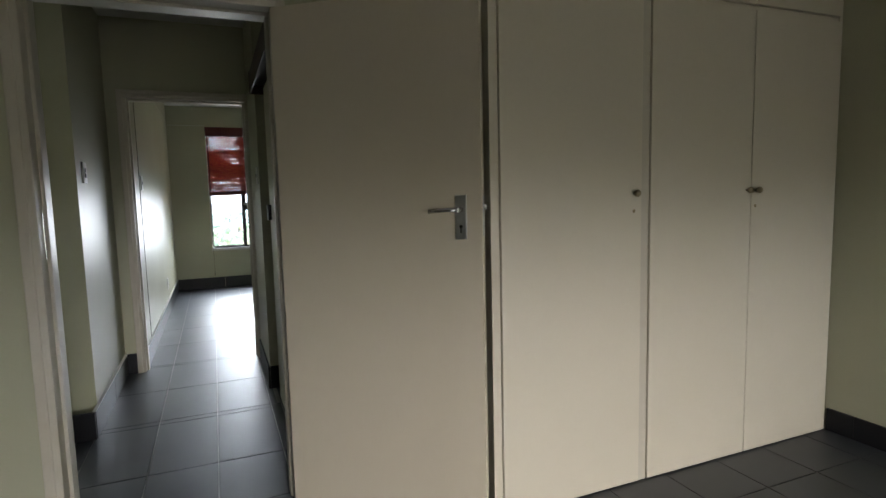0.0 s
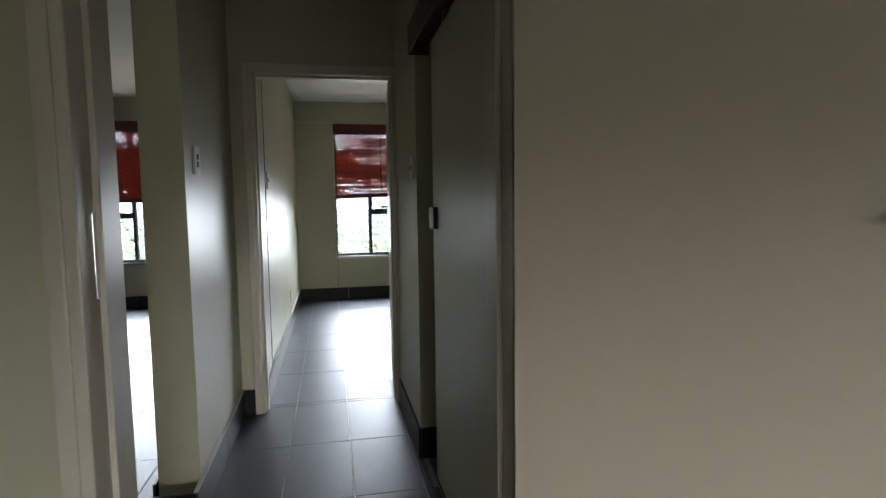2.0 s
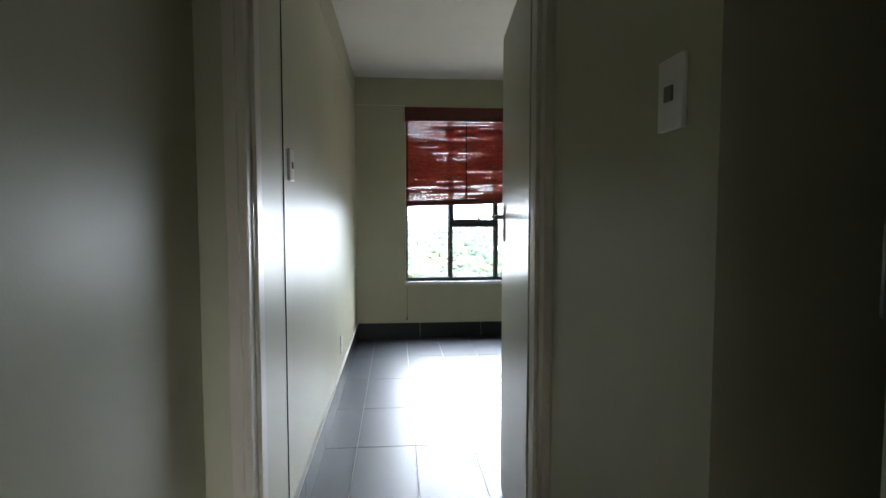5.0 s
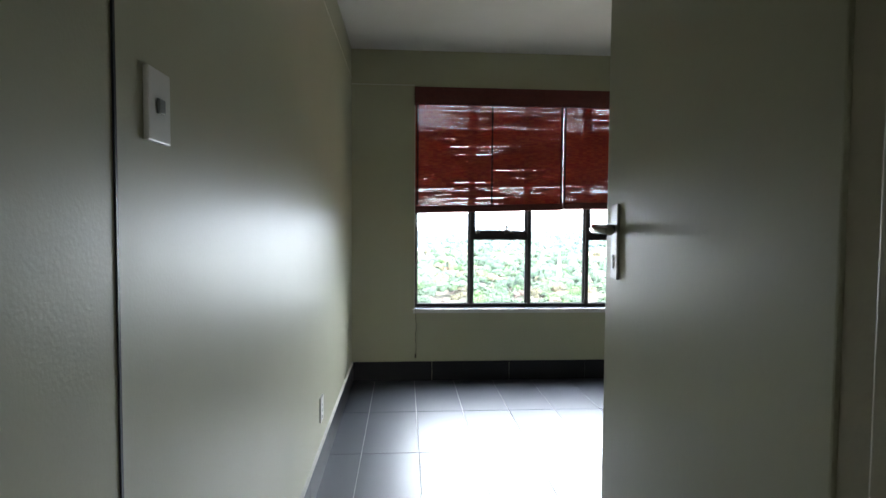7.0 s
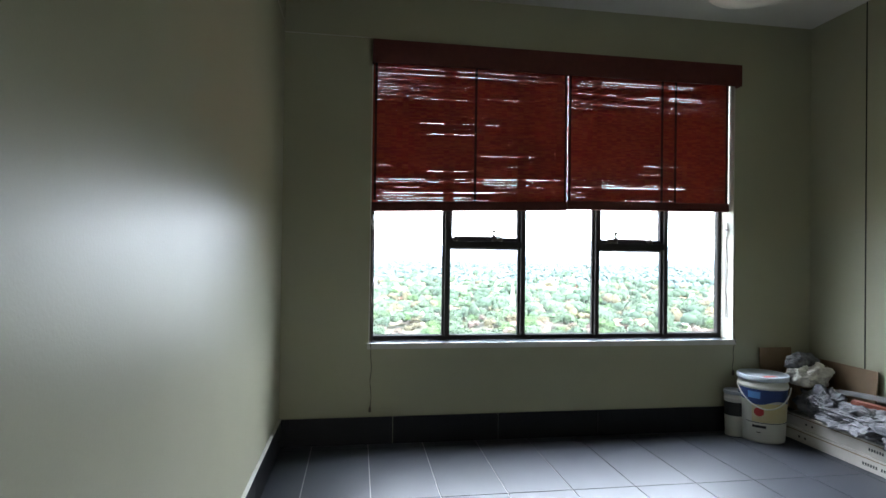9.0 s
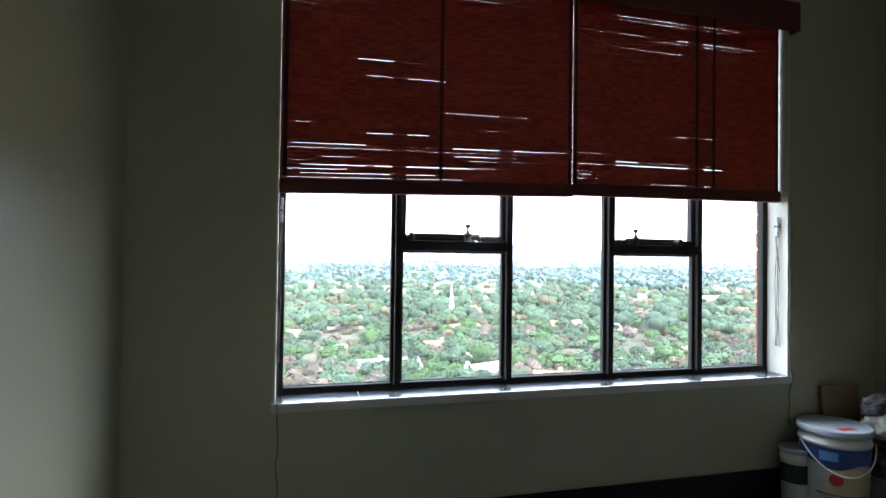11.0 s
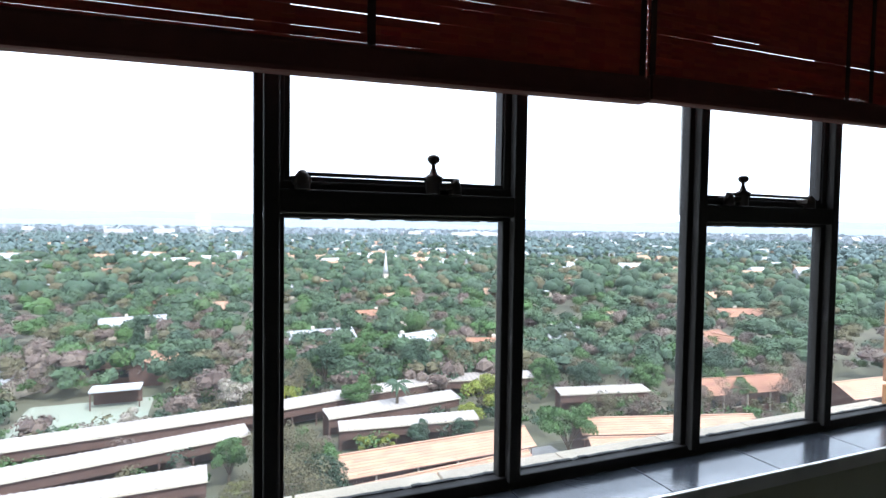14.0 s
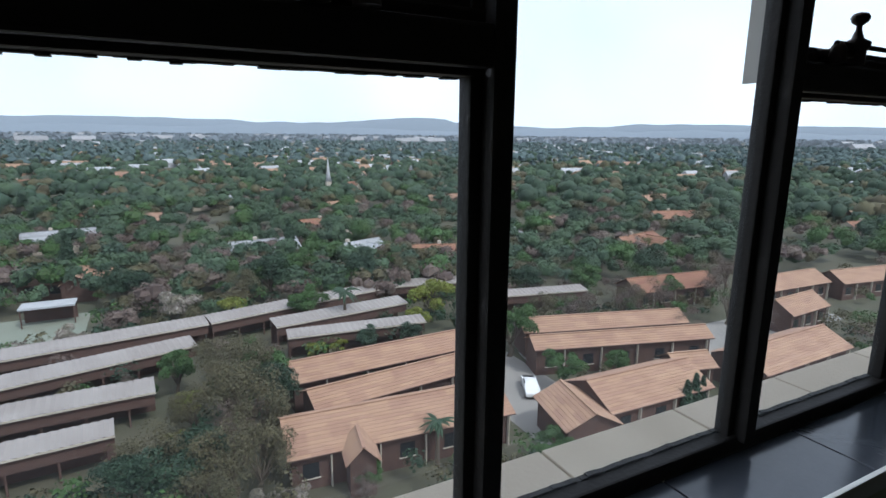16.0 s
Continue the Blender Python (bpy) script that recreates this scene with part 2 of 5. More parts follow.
def add_lathe(bm, profile, seg=32, centre=(0, 0, 0), m=None):
    rings = []
    for r, z in profile:
        ring = []
        for i in range(seg):
            a = 2 * math.pi * i / seg
            co = Vector((centre[0] + r * math.cos(a), centre[1] + r * math.sin(a), centre[2] + z))
            ring.append(bm.verts.new(m @ co if m is not None else co))
        rings.append(ring)
    for a, b in zip(rings, rings[1:]):
        for i in range(seg):
            f = bm.faces.new((a[i], a[(i + 1) % seg], b[(i + 1) % seg], b[i]))
            f.smooth = True
    for ring, flip in ((rings[0], True), (rings[-1], False)):
        bm.faces.new(list(reversed(ring)) if flip else ring)
    return bm


def lathe(profile, seg=32, centre=(0, 0, 0), m=None):
    return add_lathe(bmesh.new(), profile, seg, centre, m)


def add_tube(bm, points, radius, seg=8):
    pts = [Vector(p) for p in points]
    rings = []
    for i, p in enumerate(pts):
        d = (pts[min(i + 1, len(pts) - 1)] - pts[max(i - 1, 0)]).normalized()
        u = d.cross(Vector((0, 0, 1)))
        u = u.normalized() if u.length > 1e-3 else Vector((1, 0, 0))
        w = d.cross(u)
        rings.append([bm.verts.new(p + radius * (math.cos(2 * math.pi * k / seg) * u + math.sin(2 * math.pi * k / seg) * w)) for k in range(seg)])
    for a, b in zip(rings, rings[1:]):
        for k in range(seg):
            f = bm.faces.new((a[k], a[(k + 1) % seg], b[(k + 1) % seg], b[k]))
            f.smooth = True
    bm.faces.new(list(reversed(rings[0])))
    bm.faces.new(rings[-1])
    return bm


def tube(points, radius, seg=8):
    return add_tube(bmesh.new(), points, radius, seg)


def arrays(name, verts, faces, mat, smooth=False):
    me = bpy.data.meshes.new(name)
    me.from_pydata(verts if isinstance(verts, list) else verts.tolist(), [], faces if isinstance(faces, list) else faces.tolist())
    me.materials.append(mat)
    if smooth:
        me.shade_smooth()
    return me


# ---- the rooms ----
CEIL_Z, WIN_Y, DOOR_H = 2.52, 9.19, 1.975
LEFT_X, RIGHT_X = -0.178, 3.06
SILL_Z, HEAD_Z = 0.555, 2.24


def walls():
    def w(name, *b, mat=WALL):
        structure(name, box(*b), mat)
    # outer wall with two window openings
    bm = bmesh.new()
    for x0, x1 in ((-5.0, -3.02), (-0.80, 0.297), (2.53, 3.30)):
        add_box(bm, x0, x1, WIN_Y, 9.35, 0, CEIL_Z)
    for x0, x1 in ((-3.02, -0.80), (0.297, 2.53)):
        add_box(bm, x0, x1, WIN_Y, 9.35, 0, SILL_Z - 0.012)
        add_box(bm, x0, x1, WIN_Y, 9.35, HEAD_Z, CEIL_Z)
    structure("wall_north", bm, WALL)
    w("wall_partition", -0.46, LEFT_X, 5.42, WIN_Y - 0.002, 0, CEIL_Z)
    w("wall_stub", -0.455, -0.30, 4.215, 5.277, 0, CEIL_Z)
    w("wall_room_right", RIGHT_X, RIGHT_X + 0.15, 5.42, WIN_Y - 0.002, 0, CEIL_Z)
    # wall with the far doorway
    bm = bmesh.new()
    add_box(bm, -0.50, -0.20, 5.28, 5.418, 0, CEIL_Z)
    add_box(bm, 0.64, 3.21, 5.28, 5.418, 0, CEIL_Z)
    add_box(bm, -0.20, 0.64, 5.28, 5.418, DOOR_H + 0.03, CEIL_Z)
    structure("wall_far_doorway", bm, WALL)
    # wall with the bedroom doorway
    bm = bmesh.new()
    add_box(bm, -5.0, -0.22, 3.02, 3.20, 0, CEIL_Z)
    add_box(bm, 0.625, 3.20, 3.02, 3.20, 0, CEIL_Z)
    add_box(bm, -0.22, 0.625, 3.02, 3.20, DOOR_H + 0.02, CEIL_Z)
    structure("wall_bedroom_doorway", bm, WALL)
    w("wall_bedroom_right", 3.20, 3.35, -2.5, 3.20, 0, CEIL_Z)
    w("wall_bedroom_left", -2.15, -2.0, -2.5, 3.018, 0, CEIL_Z)
    bm = bmesh.new()
    add_box(bm, -2.0, 0.2, -2.65, -2.5, 0, CEIL_Z)
    add_box(bm, 2.6, 3.2, -2.65, -2.5, 0, CEIL_Z)
    add_box(bm, 0.2, 2.6, -2.65, -2.5, 0, 0.62)
    add_box(bm, 0.2, 2.6, -2.65, -2.5, 1.30, CEIL_Z)
    structure("wall_bedroom_back", bm, WALL)
    # corridor, right side: wall behind the sliding door, opening, pier
    bm = bmesh.new()
    add_box(bm, 0.705, 0.80, 3.202, 4.06, 0, CEIL_Z)
    add_box(bm, 0.705, 0.80, 4.06, 4.52, 2.02, CEIL_Z)
    add_box(bm, 0.634, 0.90, 4.50, 5.278, 0, CEIL_Z)
    structure("wall_corridor_right", bm, WALL)
    bm = bmesh.new()
    add_box(bm, 0.80, 2.4, 5.00, 5.06, 0, CEIL_Z)
    add_box(bm, 2.4, 2.5, 3.202, 5.06, 0, CEIL_Z)
    add_box(bm, 0.80, 2.4, 3.202, 3.24, 0, CEIL_Z)
    structure("wall_bathroom", bm, WALL)
    bm = bmesh.new()
    add_box(bm, 2.38, 2.397, 3.24, 5.0, 0.0, 1.15)
    add_box(bm, 0.905, 2.38, 4.98, 4.997, 0.0, 1.15)
    structure("trim_bathroom_tiles", bm, BATHT)
    w("wall_lounge_left", -4.15, -4.0, 3.202, WIN_Y - 0.002, 0, CEIL_Z)
    # ceilings
    structure("ceiling", box(-5.0, 3.4, -2.7, 9.30, CEIL_Z, CEIL_Z + 0.2), CEIL)
    bm = bmesh.new()
    add_box(bm, LEFT_X, LEFT_X + 0.004, 5.42, 9.187, 2.30, 2.303)
    add_box(bm, LEFT_X, 0.297, WIN_Y - 0.004, WIN_Y - 0.001, 2.258, 2.262)
    structure("trim_wall_lines", bm, REVEAL)
    # outer skin below and above the window
    structure("wall_outer_skin", box(-5.2, 3.6, 9.352, 9.40, -25, 0.50), MORTAR)
    structure("floor", box(-5.0, 3.4, -2.7, 9.34, -0.25, -0.004), GROUT)
    # window reveals
    for x0, x1 in ((-3.02, -0.80), (0.297, 2.53)):
        bm = bmesh.new()
        add_box(bm, x0, x0 + 0.006, WIN_Y - 0.002, 9.30, SILL_Z, HEAD_Z)
        add_box(bm, x1 - 0.006, x1, WIN_Y - 0.002, 9.30, SILL_Z, HEAD_Z)
        add_box(bm, x0 + 0.006, x1 - 0.006, WIN_Y - 0.002, 9.30, HEAD_Z - 0.006, HEAD_Z)
        structure("trim_window_reveal", bm, REVEAL)
    # panel joints on the room's side walls
    for x, y in ((LEFT_X, 5.756), (RIGHT_X - 0.003, 8.80)):
        structure("trim_panel_joint", box(x, x + 0.003, y - 0.003, y + 0.003, 0.155, CEIL_Z), SKIRT)


def skirtings():
    runs = [  # x0, x1, y0, y1
        (LEFT_X + 0.014, RIGHT_X - 0.014, WIN_Y - 0.014, WIN_Y - 0.001),
        (LEFT_X + 0.001, LEFT_X + 0.013, 5.43, WIN_Y - 0.001),
        (RIGHT_X - 0.013, RIGHT_X - 0.001, 5.43, WIN_Y - 0.001),
        (-0.299, -0.287, 4.107, 5.276), (-0.455, -0.287, 4.092, 4.104),
        (0.621, 0.633, 4.487, 5.276), (0.634, 0.90, 4.487, 4.499), (-0.287, -0.225, 5.266, 5.279),
        (3.187, 3.199, -2.4, 2.565), (-3.9, -0.474, WIN_Y - 0.014, WIN_Y - 0.001), (-0.474, -0.462, 4.2, WIN_Y - 0.014),
    ]
    for x0, x1, y0, y1 in runs:
        bm = bmesh.new()
        along_x = x1 - x0 > y1 - y0
        a0, a1 = (x0, x1) if along_x else (y0, y1)
        k = a0
        h = 0.15 if y0 > 4.0 else 0.115
        while k < a1 - 0.004:
            e = min(k + 0.604, a1)
            if along_x:
                add_box(bm, k, e - 0.003, y0, y1, 0.001, h, 0.0015)
            else:
                add_box(bm, x0, x1, k, e - 0.003, 0.001, h, 0.0015)
            k = e
        structure("baseboard", bm, SKIRT)
    # pale sealant lines along the left-hand skirtings
    bm = bmesh.new()
    add_box(bm, LEFT_X, LEFT_X + 0.015, 5.43, WIN_Y - 0.015, 0.1505, 0.156)
    add_box(bm, -0.300, -0.285, 4.095, 5.265, 0.1505, 0.156)
    structure("trim_sealant", bm, GROUT_EDGE)


def steel_frame(name, x0, x1, y0, y1, top, label):
    """Pressed-steel door frame lining an opening, with a rebate; x0..x1 is the clear width."""
    ob = tagged(new(name), label, "door frame", kind="structure")
    t = 0.03
    for nm, bx in (("jamb", (x0 - t, x0, y0 - 0.012, y1 + 0.012, 0.0, top)), ("jamb", (x1, x1 + t, y0 - 0.012, y1 + 0.012, 0.0, top)), ("head", (x0 - t, x1 + t, y0 - 0.012, y1 + 0.012, top, top + t))):
        bm = box(*bx, 0.004)
        part(nm, bm, FRAME, ob)
    ym = (y0 + y1) / 2
    bm = bmesh.new()
    add_box(bm, x0 - 0.001, x0 + 0.012, ym - 0.03, ym + 0.03, 0, top - 0.012, 0.003)
    add_box(bm, x1 - 0.012, x1 + 0.001, ym - 0.03, ym + 0.03, 0, top - 0.012, 0.003)
    add_box(bm, x0 - 0.001, x1 + 0.001, ym - 0.03, ym + 0.03, top - 0.012, top + 0.001, 0.003)
    part("door_stop", bm, FRAME, ob)
    for y, s in ((y0 - 0.018, 1), (y1 + 0.006, -1)):
        bm = bmesh.new()
        add_box(bm, x0 - 0.055, x0 - 0.022, y, y + 0.012, 0, top + 0.055, 0.004)
        add_box(bm, x1 + 0.022, x1 + 0.055, y, y + 0.012, 0, top + 0.055, 0.004)
        add_box(bm, x0 - 0.022, x1 + 0.022, y, y + 0.012, top + 0.022, top + 0.055, 0.004)
        part("architrave", bm, FRAME, ob)
    return ob


walls()
skirtings()
frame_far = steel_frame("door_frame_far", -0.172, 0.610, 5.28, 5.418, DOOR_H, "cream-painted steel frame round the far doorway")
frame_bed = steel_frame("door_frame_bedroom", -0.190, 0.595, 3.02, 3.20, DOOR_H - 0.01, "cream-painted steel frame round the bedroom doorway")
part("strike_plate", box(-0.1725, -0.1695, 5.318, 5.342, 1.10, 1.26, 0.001), CHROME, frame_far, "chrome strike plate")
part("strike_plate", box(-0.1905, -0.1875, 3.065, 3.085, 1.06, 1.22, 0.001), CHROME, frame_bed, "chrome strike plate")


# ---- doors ----
def lever_set(parent, x, side, z, toward, tilt=0.0):
    """Backplate, lever and keyhole on a leaf that lies along local x; side -1 or 1: the face; toward: the way the lever points."""
    y = 0.0 if side < 0 else 0.04
    s = side
    pl = part("backplate", box(x - 0.021, x + 0.021, min(y, y + s * 0.006), max(y, y + s * 0.006), z - 0.10, z + 0.055, 0.002), STEEL, parent, "brushed steel backplate")
    bm = bmesh.new()
    add_tube(bm, [(x, y + s * 0.004, z + 0.004), (x, y + s * 0.05, z + 0.004)], 0.009, 12)
    pts = [(x, y + s * 0.048, z + 0.004), (x + toward * 0.03, y + s * 0.052, z + 0.005), (x + toward * 0.07, y + s * 0.050, z + 0.003 + tilt), (x + toward * 0.105, y + s * 0.044, z + tilt)]
    add_tube(bm, pts, 0.0085, 10)
    part("lever", bm, CHROME, parent, "polished chrome lever")
    bm = bmesh.new()
    add_tube(bm, [(x, y + s * 0.004, z - 0.055), (x, y + s * 0.0075, z - 0.055)], 0.006, 12)
    add_box(bm, x - 0.0025, x + 0.0025, min(y + s * 0.004, y + s * 0.0075), max(y + s * 0.004, y + s * 0.0075), z - 0.078, z - 0.055)
    part("keyhole", bm, BLACKP, parent)


def door_leaf(name, hinge, free, z_top, mat, label, lever_z, face):
    """Flush leaf from its hinge to its free edge; local x runs along it."""
    h, f = Vector(hinge), Vector(free)
    length = (f - h).length
    ang = math.degrees(math.atan2((f - h).y, (f - h).x))
    ob = thing(name, label, "door")
    ob.matrix_world = pose(h.x, h.y, 0.0, 0, 0, ang)
    bm = box(0, length, 0.0, 0.04, 0.012, z_top, 0.003)
    part("panel", bm, mat, ob)
    lever_set(ob, length - 0.075, face, lever_z, -1)
    lever_set(ob, length - 0.075, -face, lever_z, -1)
    part("latch_plate", box(length - 0.0015, length + 0.002, 0.009, 0.031, lever_z - 0.09, lever_z + 0.05, 0.0006), STEEL, ob)
    part("latch_bolt", box(length, length + 0.012, 0.014, 0.026, lever_z + 0.002, lever_z + 0.02, 0.002), CHROME, ob)
    for z in (0.25, z_top - 0.25):
        bm = tube([(-0.004, 0.02, z - 0.05), (-0.004, 0.02, z + 0.05)], 0.008, 10)
        part("hinge", bm, FRAME, ob)
    return ob


door_leaf("bedroom_door", (0.590, 2.985), (1.214, 2.500), DOOR_H - 0.02, DOOR, "beige-painted flush wooden door standing wide open", 1.193, -1)
door_leaf("far_room_door", (0.645, 5.422), (0.706, 6.150), DOOR_H - 0.015, DOOR_B, "sage-painted flush wooden door standing open into the room", 1.202, 1)


def sliding_door():
    ob = thing("sliding_door", "sage-painted sliding door hung from a rail along the corridor", "door")
    bm = box(0.668, 0.702, 3.368, 4.275, 0.015, 1.90, 0.003)
    part("panel", bm, DOOR_B, ob)
    part("edge_lock", box(0.648, 0.703, 4.172, 4.266, 1.122, 1.212, 0.006), BLACKP, ob, "black box lock on the edge")
    for y in (3.5, 4.05):
        bm = box(0.672, 0.694, y - 0.02, y + 0.02, 1.89, 1.955, 0.002)
        part("hanger", bm, STEEL, ob)
    rail = thing("door_rail", "dark red painted overhead rail fixed above the sliding door", "rail")
    bm = bmesh.new()
    add_box(bm, 0.612, 0.700, 3.26, 4.49, 1.955, 2.03, 0.004)
    add_box(bm, 0.606, 0.614, 3.26, 4.49, 1.905, 2.03, 0.002)
    part("channel", bm, RAILP, rail)
    part("end_cap", box(0.604, 0.702, 4.488, 4.498, 1.90, 2.035, 0.002), RAILP, rail)


sliding_door()


# ---- built-in wardrobe ----
def wardrobe():
    x0, x1, y, top = 1.285, 3.195, 2.575, 2.02
    carcass = thing("wardrobe", "cream-painted built-in wardrobe with tall flush doors", "wardrobe")
    part("side_panel", box(x0, x0 + 0.035, y, 3.015, 0, CEIL_Z - 0.004, 0.002), CUPBOARD, carcass)
    part("side_panel", box(x1 - 0.02, x1, y, 3.015, 0, CEIL_Z - 0.004), CUPBOARD, carcass)
    part("plinth", box(x0 + 0.036, x1 - 0.021, y + 0.03, 3.01, 0.0, 0.04), CUPBOARD, carcass)
    part("shelf", box(x0 + 0.036, x1 - 0.021, y + 0.004, 3.01, top + 0.004, top + 0.022), CUPBOARD, carcass)
    part("back_panel", box(x0 + 0.036, x1 - 0.021, 2.98, 3.012, 0.04, CEIL_Z - 0.006), CUPBOARD, carcass)
    part("stile", box(1.972, 2.018, y - 0.002, y + 0.04, 0.0, CEIL_Z - 0.006, 0.002), FRAME, carcass)
    for a, b, kx, ky in ((1.3215, 1.9710, 1.932, 1.932), (2.0190, 2.596, 2.570, 0), (2.601, 3.172, 2.627, 2.627)):
        d = part("door", box(a, b, y - 0.012, y + 0.008, 0.006, top, 0.002), CUPBOARD, carcass)
        part("upper_door", box(a, b, y - 0.012, y + 0.008, top + 0.024, CEIL_Z - 0.01, 0.002), CUPBOARD, carcass)
        m = Matrix.Translation((kx, y - 0.012, 1.236)) @ Matrix.Rotation(radians(90), 4, "X")
        part("knob", lathe([(0.004, 0), (0.005, 0.010), (0.013, 0.016), (0.0145, 0.024), (0.010, 0.031), (0.002, 0.033)], 20, m=m), BRASS, d, "dull brass knob")
        if ky:
            m = Matrix.Translation((ky, y - 0.012, 1.165)) @ Matrix.Rotation(radians(90), 4, "X")
            part("keyhole", lathe([(0.007, -0.001), (0.007, 0.002), (0.003, 0.0025)], 16, m=m), BRASS, d)


wardrobe()


# ---- wall fittings ----
def plate_switch(name, label, wall_x, side, y, z, w, h, rockers, kind="switch"):
    ob = thing(name, label, kind)
    a, b = sorted((wall_x, wall_x + side * 0.009))
    part("plate", box(a, b, y - w / 2, y + w / 2, z - h / 2, z + h / 2, 0.003), WHITEP, ob)
    a, b = sorted((wall_x + side * 0.008, wall_x + side * 0.013))
    if kind == "switch":
        for i in range(rockers):
            zz = z + (i - (rockers - 1) / 2) * 0.03
            part("rocker", box(a, b, y - 0.012, y + 0.012, zz - 0.012, zz + 0.012, 0.002), DARKSW, ob, "grey rocker")
    else:
        for dy, dz in ((0, 0.018), (-0.012, -0.006), (0.012, -0.006)):
            part("pin_hole", box(a, b - 0.003, y + dy - 0.004, y + dy + 0.004, z + dz - 0.005, z + dz + 0.005, 0.001), BLACKP, ob)
        part("rocker", box(a, b, y - 0.006, y + 0.006, z - 0.045, z - 0.03, 0.001), WHITEP, ob)


plate_switch("light_switch", "white plastic light switch with dark rockers on the corridor wall", -0.300, 1, 4.395, 1.416, 0.092, 0.116, 2)
plate_switch("light_switch", "white plastic light switch on the sage wall inside the room", LEFT_X, 1, 5.882, 1.397, 0.080, 0.115, 1)
plate_switch("light_switch", "white plastic light switch on the pier beside the doorway", 0.634, -1, 4.62, 1.40, 0.075, 0.110, 1)
plate_switch("wall_socket", "white plastic socket outlet low on the sage wall", LEFT_X, 1, 7.615, 0.322, 0.080, 0.12, 1, "socket")


# ---- lamps ----
def pendant_proto(x, y):
    ob = thing("pendant_lamp", "white opal glass pendant lamp hung on thin wires", "lamp", x, y, 0, "pendant lamps")
    prof = [(r, z - 0.07) for r, z in ((0.03, 2.215), (0.09, 2.218), (0.15, 2.205), (0.19, 2.172), (0.205, 2.125), (0.195, 2.075), (0.160, 2.035), (0.105, 2.014), (0.065, 2.016), (0.045, 2.032), (0.02, 2.040))]
    part("shade", lathe(prof, 40), OPAL, ob, "flattened opal glass shade")
    part("canopy", lathe([(0.055, CEIL_Z - 0.03), (0.062, CEIL_Z - 0.024), (0.062, CEIL_Z - 0.001)], 28), CHROME, ob, "chrome ceiling canopy")
    for k in range(4):
        a = math.pi / 4 + k * math.pi / 2
        c, s = math.cos(a), math.sin(a)
        part("wire", tube([(0.12 * c, 0.12 * s, 2.140), (0.04 * c, 0.04 * s, CEIL_Z - 0.028)], 0.0016, 6), STEEL, ob)
    return ob


lamp_a = pendant_proto(1.55, 7.75)
copy_thing(lamp_a, pose(-1.99, 7.62, 0))


